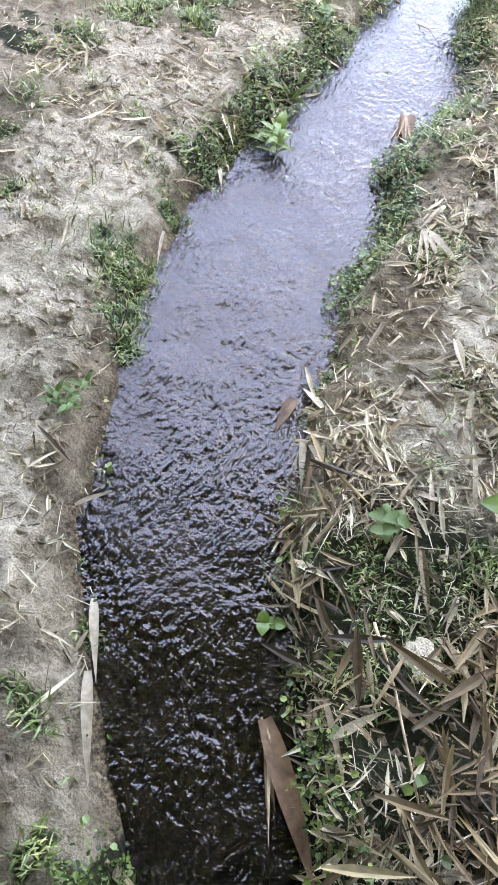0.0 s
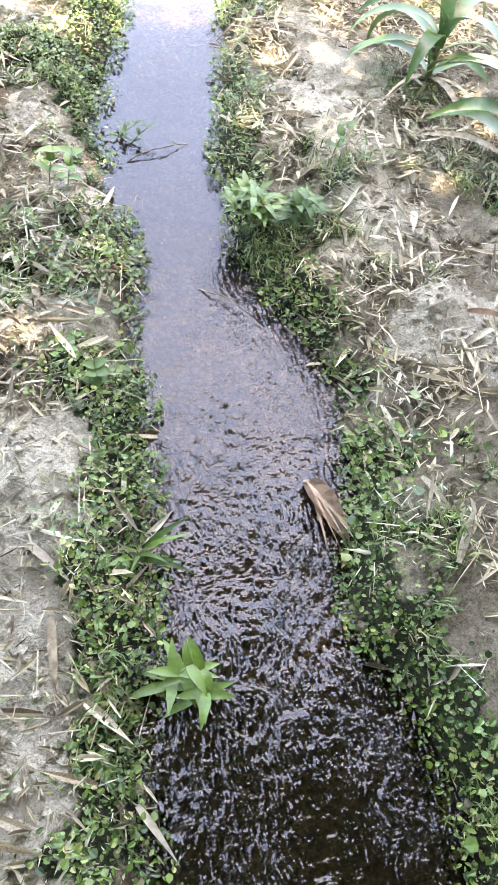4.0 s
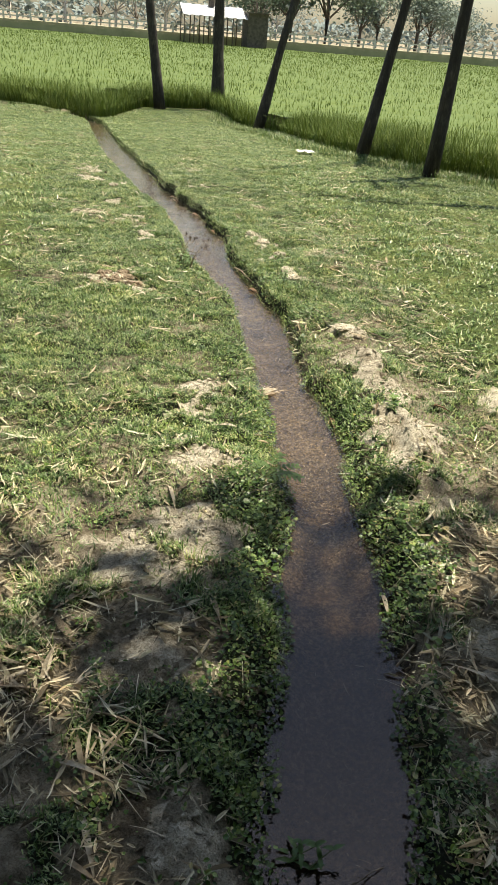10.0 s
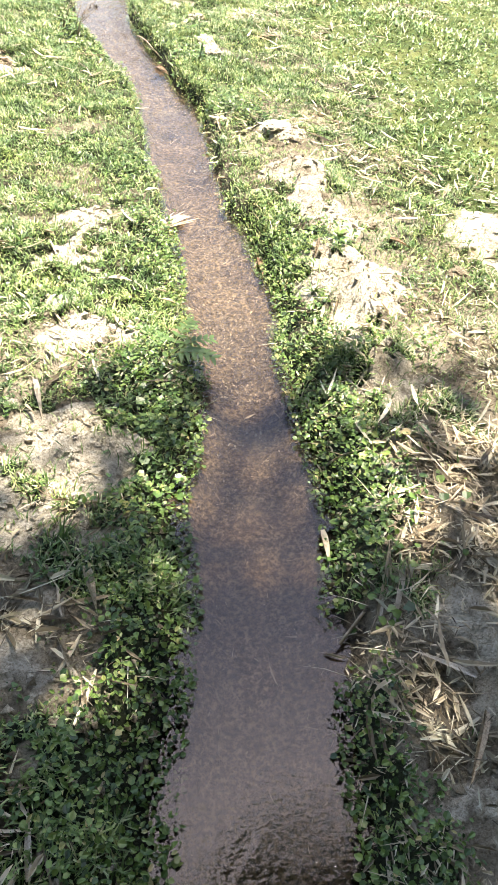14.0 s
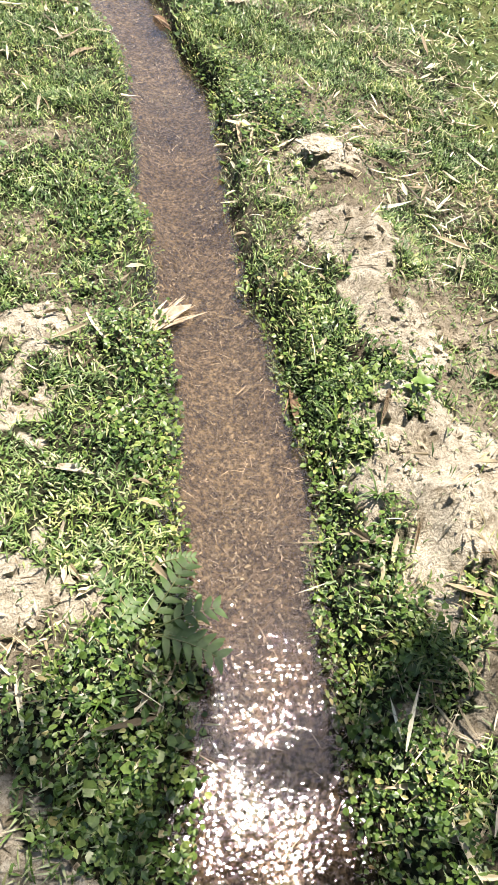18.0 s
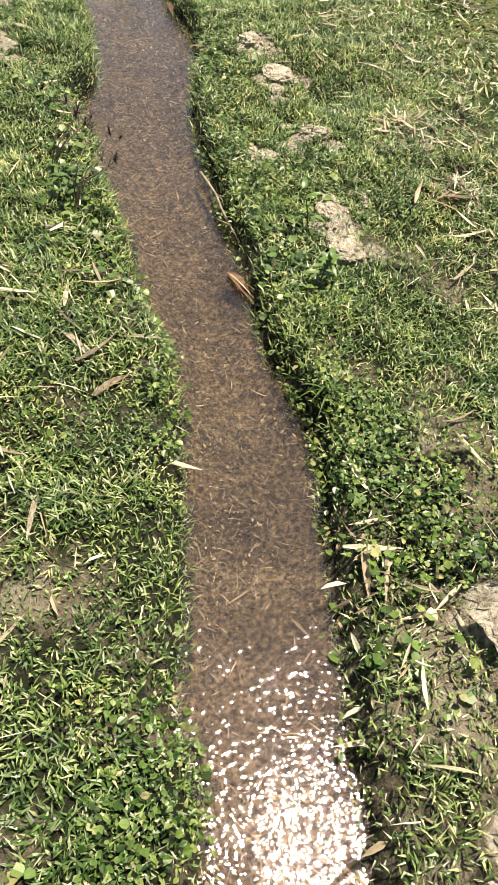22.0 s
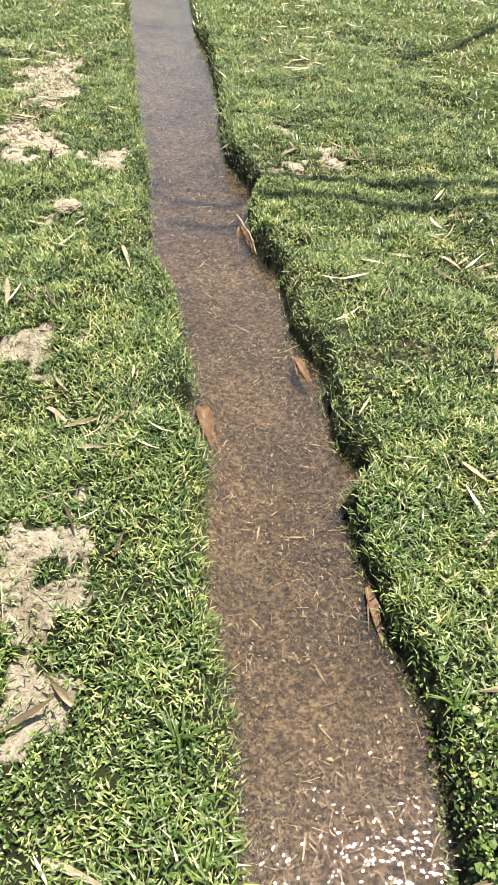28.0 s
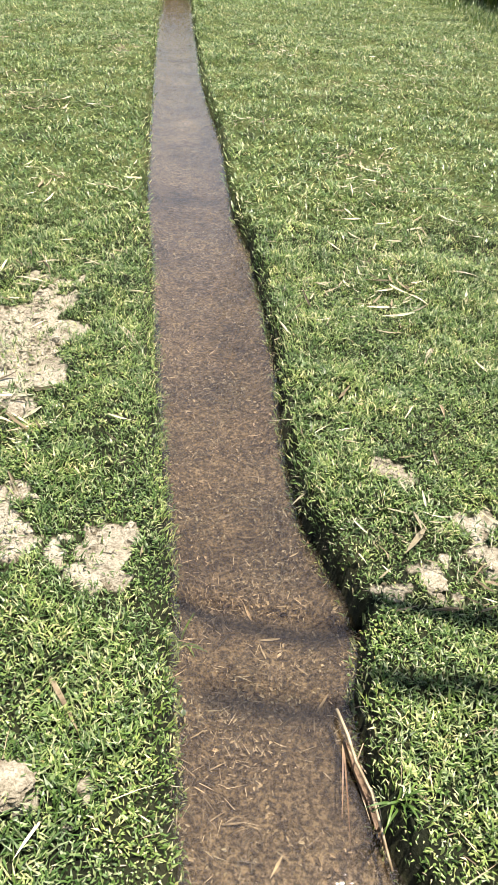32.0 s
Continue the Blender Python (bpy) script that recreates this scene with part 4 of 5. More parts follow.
lx, ly, lz = rng.uniform(-3.6, 5.0, n), rng.uniform(-8, 3.0, n), rng.uniform(8.2, 9.4, n)
keep = rng.random(n) < 1 - smooth(0.3, 2.8, ly + 0.4 * vnoise(lx, ly, 0.7, 72))
gx, gy, gz = np.r_[gx, lx[keep]], np.r_[gy, ly[keep]], np.r_[gz, lz[keep]]
# unseen low leaves added to darken the head of the ditch and its reflections
n = 9000
lx, ly, lz = rng.uniform(-3.0, 4.6, n), rng.uniform(-7, 0.4, n), rng.uniform(2.7, 4.2, n)
keep = rng.random(n) < 1 - smooth(-1.1, 0.3, ly + 0.4 * vnoise(lx, ly, 0.7, 73))
gx, gy, gz = np.r_[gx, lx[keep]], np.r_[gy, ly[keep]], np.r_[gz, lz[keep]]
# leaves moved up the sun's ray so the shade falls where set
shift = gz / math.tan(radians(SUN_EL))
V, F = strewn([([(0, 0, 0), (-0.11, 0.45, 0.02), (0, 1, -0.1), (0.11, 0.45, 0.02)], [(0, 1, 2), (0, 2, 3)])],
              gx + shift * math.sin(radians(SUN_AZ)), gy + shift * math.cos(radians(SUN_AZ)), gz, rng.uniform(0.22, 0.44, len(gx)), (-0.5, 0.5))
# unseen leaf walls at the back and the sides, added to block sky light
m = 17000
t = rng.random(m)
ux = np.where(t < 0.33, rng.uniform(-7, -4.6, m), np.where(t < 0.66, rng.uniform(6, 8.5, m), rng.uniform(-7, 8.5, m)))
uy = np.where(t < 0.66, rng.uniform(-10, 1.2, m), rng.uniform(-11.5, -9, m))
V2, F2 = strewn(OVALS, ux, uy, 10.5 * rng.random(m) ** 0.9, rng.uniform(0.45, 0.8, m), (-1.2, 0.6))
V, F = np.concatenate([V, V2]), np.concatenate([F, F2 + len(V)])
_leaves = link_mesh("foliage", V, F, GREEN_FAR)
child(_leaves, grove, "unseen canopy and undergrowth of green leaves added to shade the ditch", "stuff")
_leaves.location = -grove.location

# ---- across the paddy: fence, shed, trees ----
PALE_WOOD = plain_material("weathered_white", (0.45, 0.42, 0.37), (0.62, 0.6, 0.55), 3.0, 0.8)
TIN = plain_material("tin_sheet", (0.32, 0.33, 0.34), (0.5, 0.5, 0.5), 1.5, 0.45)
DARK_WOOD = plain_material("dark_boards", (0.06, 0.05, 0.04), (0.13, 0.105, 0.08), 3.0, 0.85)
ROAD = plain_material("embankment_earth", (0.2, 0.2, 0.12), (0.33, 0.3, 0.2), 0.4, 0.9)
# haze put into the leaf colours, in three steps of distance
HAZY = [leaf_material("haze_tinted_foliage", (0.0, (0.09 + a, 0.135 + a, 0.1 + 1.6 * a)), (1.0, (0.125 + a, 0.175 + a, 0.135 + 1.6 * a)), gloss=0.9, through_light=0.1, scale=2) for a in (0.0, 0.04, 0.1)]


def box(bm, x0, x1, y0, y1, z0, z1):
    v = [bm.verts.new(p) for p in ((x0, y0, z0), (x1, y0, z0), (x1, y1, z0), (x0, y1, z0), (x0, y0, z1), (x1, y0, z1), (x1, y1, z1), (x0, y1, z1))]
    for q in ((0, 3, 2, 1), (4, 5, 6, 7), (0, 1, 5, 4), (1, 2, 6, 5), (2, 3, 7, 6), (3, 0, 4, 7)):
        bm.faces.new([v[i] for i in q])


bm = bmesh.new()
box(bm, -120, 180, 110, 118, -1.3, 0.55)
bmesh.ops.bevel(bm, geom=bm.edges[:], offset=0.25, segments=2, affect="EDGES")
me = bpy.data.meshes.new("road")
bm.to_mesh(me)
bm.free()
me.materials.append(ROAD)
tagged(new("road", me), "low earth road bank across the far side of the paddy", "road", kind="structure")
fence = tagged(new("fence"), "long low whitewashed post fence along the far road bank", "fence")
fence.location = (0, 110.6, 0.5)
bm = bmesh.new()
box(bm, -0.12, 0.12, -0.1, 0.1, 0, 1.15)
bmesh.ops.bevel(bm, geom=bm.edges[:], offset=0.02, segments=1, affect="EDGES")
first = part("post", bm, PALE_WOOD, fence, smooth=False)
first.location = (-40, 0, 0)
for k in range(1, 76):
    post = new("post", first.data)
    post.parent, post.location = fence, (-40 + 1.6 * k, 0.1 * math.sin(k * 1.7), 0.06 * math.sin(2.3 * k))
for z in (0.45, 0.95):
    bm = bmesh.new()
    box(bm, -40, 80, -0.05, 0.05, z - 0.07, z + 0.07)
    part("rail", bm, PALE_WOOD, fence, smooth=False)


def shed(x, y):
    root = tagged(new("shed"), "open-sided field shed with a slanting tin roof and dark board end", "shed")
    root.location = (x, y, 0.3)
    bm = bmesh.new()
    cols = 30
    for k in range(cols):
        a, b = -5.2 + 8 * k / cols, -5.2 + 8 * (k + 1) / cols
        zz = 0.05 * math.sin(k * 1.6)
        v = [bm.verts.new(p) for p in ((a, -3, 2.35 + zz), (b, -3, 2.35 - zz), (b, 2, 3.6 - zz), (a, 2, 3.6 + zz))]
        bm.faces.new(v)
    bmesh.ops.remove_doubles(bm, verts=bm.verts[:], dist=0.12)
    bmesh.ops.solidify(bm, geom=bm.faces[:], thickness=0.04)
    part("roof", bm, TIN, root, "grey tin sheets", False)
    for k in range(7):
        bm = bmesh.new()
        tube(bm, [(-5 + 1.2 * k, -2.7, -1.4), (-5 + 1.2 * k, -2.7, 2.4)], [0.08, 0.07], 6)
        part("post", bm, DARK_WOOD, root)
        bm = bmesh.new()
        tube(bm, [(-5 + 1.2 * k, 1.8, -1.4), (-5 + 1.2 * k, 1.8, 3.5)], [0.08, 0.07], 6)
        part("post", bm, DARK_WOOD, root)
    bm = bmesh.new()
    box(bm, 2.9, 5.4, -2.6, 1.6, -1.4, 3.0)
    box(bm, 2.7, 5.6, -2.9, 1.9, 3.0, 3.12)
    part("wall", bm, DARK_WOOD, root, "dark weathered boards", False)
    bm = bmesh.new()
    box(bm, -1.6, -0.9, 1.0, 1.7, 3.3, 4.3)
    part("vent", bm, DARK_WOOD, root, smooth=False)


shed(15.5, 108)


def far_tree(x, y, h, w, haze, seed, bare_limbs=False):
    r, g = random.Random(seed), np.random.default_rng(seed)
    root = tagged(new("tree"), "thinly leaved small tree standing by the far road" if bare_limbs else "broad leafy tree beyond the paddy, leaves tinted pale for haze", "tree")
    root.location = (x, y, 0)
    bm = bmesh.new()
    tube(bm, [(0, 0, -1.0), (0.1, 0, h * 0.3), (0.3 * r.uniform(-1, 1), 0, h * 0.7)], [0.035 * h, 0.028 * h, 0.01 * h], 7)
    # the haziest trees take the pale wood: haze put into bark colour
    part("trunk", bm, DARK_WOOD if haze < 2 else PALE_WOOD, root)
    centres = []
    for k in range(7):
        a, e = r.uniform(0, 6.283), r.uniform(0.2, 1.2)
        tip = (0.42 * w * math.cos(a) * math.cos(e), 0.42 * w * math.sin(a) * math.cos(e), h * (0.5 + 0.42 * math.sin(e)))
        bm = bmesh.new()
        tube(bm, [(0.1, 0, h * 0.3), tuple(0.6 * t for t in tip[:2]) + (0.35 * h + 0.4 * tip[2] * 0.6,), tip], [0.014 * h, 0.008 * h, 0.004 * h], 5)
        part("limb", bm, DARK_WOOD if haze < 2 else PALE_WOOD, root)
        centres += [tip] * (1 if bare_limbs else 3)
    c = np.repeat(np.array(centres), 25 if bare_limbs else 110, 0)
    c = c + g.normal(0, 1, c.shape) * ((0.1 if bare_limbs else 0.17) * w, (0.1 if bare_limbs else 0.17) * w, (0.075 if bare_limbs else 0.13) * h)
    V, F = strewn(OVALS, c[:, 0], c[:, 1], c[:, 2], g.uniform(0.035, 0.07, len(c)) * h * (0.6 if bare_limbs else 1), (-0.9, 0.9))
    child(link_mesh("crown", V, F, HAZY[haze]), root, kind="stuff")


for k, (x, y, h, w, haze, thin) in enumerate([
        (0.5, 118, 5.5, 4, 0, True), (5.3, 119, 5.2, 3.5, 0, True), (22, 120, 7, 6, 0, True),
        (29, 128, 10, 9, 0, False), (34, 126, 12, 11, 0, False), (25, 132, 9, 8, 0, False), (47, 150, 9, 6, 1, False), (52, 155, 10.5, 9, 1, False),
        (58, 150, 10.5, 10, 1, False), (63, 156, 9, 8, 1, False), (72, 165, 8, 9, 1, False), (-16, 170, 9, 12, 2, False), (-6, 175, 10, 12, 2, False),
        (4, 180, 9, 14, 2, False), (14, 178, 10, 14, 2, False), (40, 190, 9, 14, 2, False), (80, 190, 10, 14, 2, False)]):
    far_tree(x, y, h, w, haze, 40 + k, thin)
n = 6000
x, zz = rng.uniform(-160, 260, n), rng.random(n)
y = 230 + rng.uniform(0, 20, n)
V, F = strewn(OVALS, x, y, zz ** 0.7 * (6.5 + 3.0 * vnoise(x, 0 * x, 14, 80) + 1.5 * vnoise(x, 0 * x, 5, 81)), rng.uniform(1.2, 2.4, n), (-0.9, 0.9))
tagged(link_mesh("far_woods", V, F, HAZY[2]), "distant line of woods, leaf colour greyed blue for haze", "woods", kind="stuff")

# ---- single plants ----
BROAD = leaf_material("broad_leaf", (0.0, (0.04, 0.09, 0.018)), (1.0, (0.09, 0.165, 0.034)), gloss=0.55)
LIGHT_LEAF = leaf_material("young_leaf", (0.0, (0.075, 0.15, 0.026)), (1.0, (0.15, 0.235, 0.05)), gloss=0.4)
MAIZE = leaf_material("maize_leaf", (0.0, (0.04, 0.1, 0.03)), (1.0, (0.1, 0.19, 0.07)), gloss=0.35, scale=25)
STEM = plain_material("green_stem", (0.1, 0.14, 0.04), (0.2, 0.2, 0.08), 30.0, 0.6)
DARK_SEED = plain_material("dark_seed", (0.03, 0.024, 0.018), (0.09, 0.07, 0.05), 30.0, 0.85)
DRY_STEM = plain_material("dry_stem", (0.1, 0.075, 0.05), (0.28, 0.22, 0.15), 30.0, 0.8)
PALE_LEAF = plain_material("bleached_leaf", (0.34, 0.28, 0.19), (0.6, 0.54, 0.42), 40.0, 0.6)
TAN_LEAF = plain_material("tan_leaf", (0.2, 0.145, 0.085), (0.44, 0.36, 0.24), 40.0, 0.65)
RUST_LEAF = plain_material("rust_brown_husk", (0.12, 0.065, 0.035), (0.3, 0.19, 0.105), 22.0, 0.55)


def ground_at(x, y):
    return float(ground_height(np.array([x]), np.array([y]))[0])


def strap(bm, base, heading, length, width, rise, droop, twist=0.0, sections=8, fold=0.25):
    """A strap-shaped leaf that rises and bends over, with a folded midrib; two-sided thin sheet with body."""
    rows, d, side = [], Vector((math.cos(heading), math.sin(heading), 0)), Vector((-math.sin(heading), math.cos(heading), 0))
    p, pitch = Vector(base), rise
    for k in range(sections + 1):
        s = k / sections
        w = width * math.sin(math.pi * min(1, 0.12 + 0.88 * s) ** 0.75) * 0.5 + 0.0006
        along, up = d * math.cos(pitch) + Vector((0, 0, math.sin(pitch))), Vector((0, 0, math.cos(pitch))) - d * math.sin(pitch)
        across = side * math.cos(twist * s) + up * math.sin(twist * s)
        rows.append([bm.verts.new(p - across * w + up * fold * w), bm.verts.new(p), bm.verts.new(p + across * w + up * fold * w)])
        p, pitch = p + along * length / sections, pitch - droop / sections
    for a, b in zip(rows, rows[1:]):
        bm.faces.new((a[0], a[1], b[1], b[0]))
        bm.faces.new((a[1], a[2], b[2], b[1]))
    return p


def thing(name, label, category, x, y, z=None, group=""):
    ob = tagged(new(name), label, category, group)
    ob.location = (x, y, ground_at(x, y) if z is None else z)
    return ob


def maize_plant(x, y, leaves, size, seed):
    r, root = random.Random(seed), thing("maize_plant", "young maize plant with long arching dark green strap leaves", "maize plant", x, y)
    bm = bmesh.new()
    tube(bm, [(0, 0, -0.02), (0.005, 0, 0.1 * size), (0, 0.005, 0.3 * size)], [0.014, 0.012, 0.006], 8)
    part("stalk", bm, STEM, root)
    for k in range(leaves):
        bm, a = bmesh.new(), k * 2.4 + r.uniform(-0.4, 0.4)
        strap(bm, (0, 0, 0.02 + 0.26 * size * k / leaves), a, size * r.uniform(0.4, 0.62), 0.055 * r.uniform(0.8, 1.2), r.uniform(0.7, 1.2), r.uniform(1.3, 2.6), r.uniform(-0.8, 0.8), 10)
        part("leaf", bm, MAIZE, root)
    for k in range(4):
        bm = bmesh.new()
        strap(bm, (0, 0, 0.02), r.uniform(2.0, 5.5), size * 0.45, 0.03, 0.5, 1.0, r.uniform(-1, 1), 8)
        part("leaf", bm, TAN_LEAF, root, "withered tan leaf")


maize_plant(1.34, 2.55, 13, 0.8, 1)
maize_plant(1.46, 2.1, 10, 0.75, 2)


def leafy_weed(x, y, height, pairs, leaf, width, seed, lean=(0.0, 0.0), mat=None, label="upright green weed with narrow pointed leaves in pairs", name="leafy_weed", stems=1):
    r, root = random.Random(seed), thing(name, label, "weed", x, y)
    for s in range(stems):
        bx, by = (r.uniform(-0.05, 0.05), r.uniform(-0.05, 0.05)) if s else (0, 0)
        h = height * r.uniform(0.7, 1.05)
        lx, ly = lean[0] + r.uniform(-0.03, 0.03), lean[1] + r.uniform(-0.03, 0.03)
        at = lambda k: (bx + lx * k * k, by + ly * k * k, -0.01 + h * k)
        bm = bmesh.new()
        tube(bm, [at(k / 5) for k in range(6)], [0.0028 - 0.0003 * k for k in range(6)], 5)
        part("stem", bm, STEM, root)
        for k in range(pairs):
            f = 0.25 + 0.75 * (k + 1) / pairs
            for side in (0, math.pi):
                bm = bmesh.new()
                strap(bm, at(f), k * 1.57 + side + r.uniform(-0.4, 0.4), leaf * r.uniform(0.7, 1.15) * (1.15 - 0.4 * f), width, r.uniform(0.2, 0.8), r.uniform(0.5, 1.3), r.uniform(-0.3, 0.3), 6)
                part("leaf", bm, mat or BROAD, root)


leafy_weed(0.55, 1.93, 0.17, 6, 0.08, 0.019, 11, (-0.07, -0.04), LIGHT_LEAF, "bushy light green weed leaning over the water", stems=7)
leafy_weed(0.62, 1.85, 0.16, 6, 0.078, 0.019, 12, (-0.02, -0.05), BROAD, stems=6)
leafy_weed(0.8, 2.07, 0.16, 3, 0.05, 0.026, 13, (0.02, 0), BROAD, "slim weed with a few oval leaves on bare soil")
leafy_weed(1.12, 6.73, 0.16, 6, 0.065, 0.016, 14, (0.0, -0.02), LIGHT_LEAF, "upright light green weed among the grass")
leafy_weed(1.13, 6.97, 0.14, 4, 0.06, 0.016, 15, (0, 0), LIGHT_LEAF, "upright light green weed beside a clod of soil")
leafy_weed(1.2, 4.56, 0.09, 3, 0.055, 0.026, 16, (0, 0), LIGHT_LEAF, "small broad-leaved seedling on pale soil")
leafy_weed(-0.06, 2.1, 0.12, 3, 0.06, 0.026, 17, (0, 0), LIGHT_LEAF, "small weed with bright oval leaves on the bank", stems=2)
leafy_weed(-0.04, 1.36, 0.1, 3, 0.05, 0.026, 18, (0, 0), BROAD, "small broad-leaved weed in the turf", stems=2)
leafy_weed(0.17, 2.42, 0.1, 3, 0.05, 0.012, 19, (0.06, 0), BROAD, "small flowering weed leaning out over the water", stems=3)
leafy_weed(1.12, -0.66, 0.3, 5, 0.11, 0.06, 20, (0.0, 0.05), LIGHT_LEAF, "tall weed with large thin light green leaves", stems=1)
leafy_weed(0.86, -0.76, 0.09, 3, 0.05, 0.03, 21, (0, 0), BROAD, "low broad-leaved weed among dry leaves", stems=3)
leafy_weed(0.7, -1.06, 0.07, 2, 0.045, 0.03, 22, (-0.02, 0), LIGHT_LEAF, "four-leaved seedling at the water's edge", stems=1)
leafy_weed(-0.05, -0.72, 0.08, 4, 0.05, 0.014, 23, (0.02, 0), BROAD, "sprawling small weed on the muddy bank", stems=4)
leafy_weed(0.02, 0.64, 0.15, 4, 0.09, 0.022, 24, (0.03, 0), LIGHT_LEAF, "light green reed-like weed on the bank", stems=3)
leafy_weed(0.44, 7.12, 0.13, 3, 0.05, 0.016, 25, (0, 0), BROAD, "dark green weed at the ditch's edge", stems=3)


def grass_tuft(x, y, n, length, width, seed, label="tuft of long arching green grass blades"):
    r, root = random.Random(seed), thing("grass_tuft", label, "grass tuft", x, y)
    for k in range(n):
        bm = bmesh.new()
        strap(bm, (r.uniform(-0.01, 0.01), r.uniform(-0.01, 0.01), -0.005), r.uniform(0, 6.283), length * r.uniform(0.6, 1.1), width * r.uniform(0.7, 1.2), r.uniform(0.6, 1.4), r.uniform(0.6, 1.8), r.uniform(-0.6, 0.6), 6)
        part("blade", bm, LIGHT_LEAF if k % 3 == 0 else BROAD, root)


grass_tuft(0.0, 0.92, 11, 0.16, 0.014, 31, "tuft of broad pale green grass blades on the bank")
grass_tuft(0.12, 0.62, 8, 0.14, 0.012, 32, "tuft of broad pale green grass blades on the bank")
for k, (x, y) in enumerate([(1.36, 8.1), (0.05, 3.34), (-0.2, 1.93), (0.26, 8.1), (1.06, 6.33), (1.02, 6.2), (1.0, 4.55), (1.02, 4.3), (1.01, 4.72), (0.35, 3.95), (0.02, 4.75), (0.72, 10.62), (0.97, 9.1), (0.98, 8.5), (0.42, 8.45), (0.27, 11.1)]):
    grass_tuft(x, y, 14, 0.09, 0.004, 40 + k)


def pinnate_plant(x, y, fronds, size, seed, label):
    r, root = random.Random(seed), thing("pinnate_plant", label, "plant", x, y)
    for k in range(fronds):
        a, reach = r.uniform(-0.9, 0.9) + (0 if k % 3 else 2.6), size * r.uniform(0.7, 1.1)
        line = [Vector((math.cos(a) * reach * s, math.sin(a) * reach * s, reach * (0.95 * s - 0.6 * s * s))) for s in (0, 0.2, 0.4, 0.6, 0.8, 1.0)]
        bm = bmesh.new()
        tube(bm, [tuple(p) for p in line], [0.0022, 0.002, 0.0018, 0.0015, 0.0012, 0.0008], 5)
        rachis = part("frond", bm, STEM, root)
        for j in range(6):
            s = 0.3 + 0.7 * j / 5
            p = line[0].lerp(line[5], s)
            p.z = reach * (0.95 * s - 0.6 * s * s)
            for side in (-1, 1):
                bm = bmesh.new()
                strap(bm, p, a + side * (1.2 - 0.3 * s), reach * 0.3 * (1.15 - 0.35 * s), reach * 0.1, 0.1, 0.5, side * 0.3, 5, 0.15)
                part("leaflet", bm, BROAD, rachis)


pinnate_plant(0.45, 4.08, 6, 0.15, 51, "dark green feathery-leaved plant leaning over the water's edge")
pinnate_plant(0.37, 4.06, 3, 0.1, 52, "small feathery-leaved sprout on the bank")
pinnate_plant(0.5, 4.25, 2, 0.08, 53, "small feathery-leaved sprout beside the water")


def seed_stalk(x, y, n, h, seed):
    r, root = random.Random(seed), thing("seed_stalk", "dried weed stalks with dark bristly seed heads over the bank", "weed", x, y)
    for k in range(n):
        a, lean = r.uniform(-0.7, 0.9), r.uniform(0.3, 0.8)
        top = (math.cos(a) * h * lean, math.sin(a) * h * lean, h * r.uniform(0.7, 1))
        bm = bmesh.new()
        tube(bm, [(0, 0, 0), (top[0] * 0.35, top[1] * 0.35, top[2] * 0.6), top], [0.0022, 0.0017, 0.001], 5)
        stem = part("stem", bm, DRY_STEM, root)
        bm = bmesh.new()
        for j in range(12):
            b, e = j * 2.4, r.uniform(-0.5, 1.3)
            strap(bm, top, b, 0.03, 0.005, e, 0.2, 0, 2)
        tagged(part("seed_head", bm, DARK_SEED, stem, "dark bristly dry seed head"), kind="stuff")


seed_stalk(0.44, 7.05, 6, 0.25, 61)
seed_stalk(0.38, 7.2, 5, 0.22, 62)
seed_stalk(-0.2, 10.9, 2, 0.14, 63)


# ---- single dry leaves, husks and sticks ----
def dry_leaf(x0, y0, x1, y1, width, mat, label, seed, lift=0.02, group="dry leaves on the banks"):
    lift *= 0.5
    r = random.Random(seed)
    length, a = math.hypot(x1 - x0, y1 - y0), math.atan2(y1 - y0, x1 - x0)
    ob = thing("dry_leaf", label, "dry leaf", x0, y0, max(ground_at(x0, y0), WATER - float(drop(y0))) + lift, group)
    end = max(ground_at(x1, y1), WATER - float(drop(y1))) + lift
    bm = bmesh.new()
    strap(bm, (0, 0, 0), a, length, 0.75 * width, math.atan2(end - ob.location.z, length) + 0.25, 0.5 + r.uniform(0, 0.2), r.uniform(-1.2, 1.2), 9, r.uniform(0.1, 0.6))
    bmesh.ops.solidify(bm, geom=bm.faces[:], thickness=0.0008)
    part("blade", bm, mat, ob)
    if seed % 2:
        bm = bmesh.new()
        tube(bm, [(0, 0, 0), (-0.03 * math.cos(a + 0.3), -0.03 * math.sin(a + 0.3), 0.004)], [0.0014, 0.001], 4)
        part("stalk", bm, mat, ob)


PALE, TAN = "long bleached dry leaf lying on the bank", "curled tan dry leaf lying on the bank"
LEAVES = [(0.74, 3.33, 0.72, 3.21, 0.022, 0), (0.86, 3.12, 0.7, 2.94, 0.022, 0), (0.87, 3.12, 0.76, 2.94, 0.018, 0), (0.42, 6.54, 0.5, 6.43, 0.02, 0),
          (0.49, 6.33, 0.58, 6.39, 0.02, 1), (0.37, 6.05, 0.35, 5.93, 0.014, 0), (0.37, 4.99, 0.39, 4.89, 0.018, 0), (0.31, 4.47, 0.39, 4.44, 0.024, 0),
          (0.19, 8.25, 0.32, 8.19, 0.016, 0), (0.18, 10.36, 0.22, 10.2, 0.02, 0), (0.02, 9.47, 0.11, 9.36, 0.02, 0), (0.21, 9.33, 0.27, 9.42, 0.014, 1)]
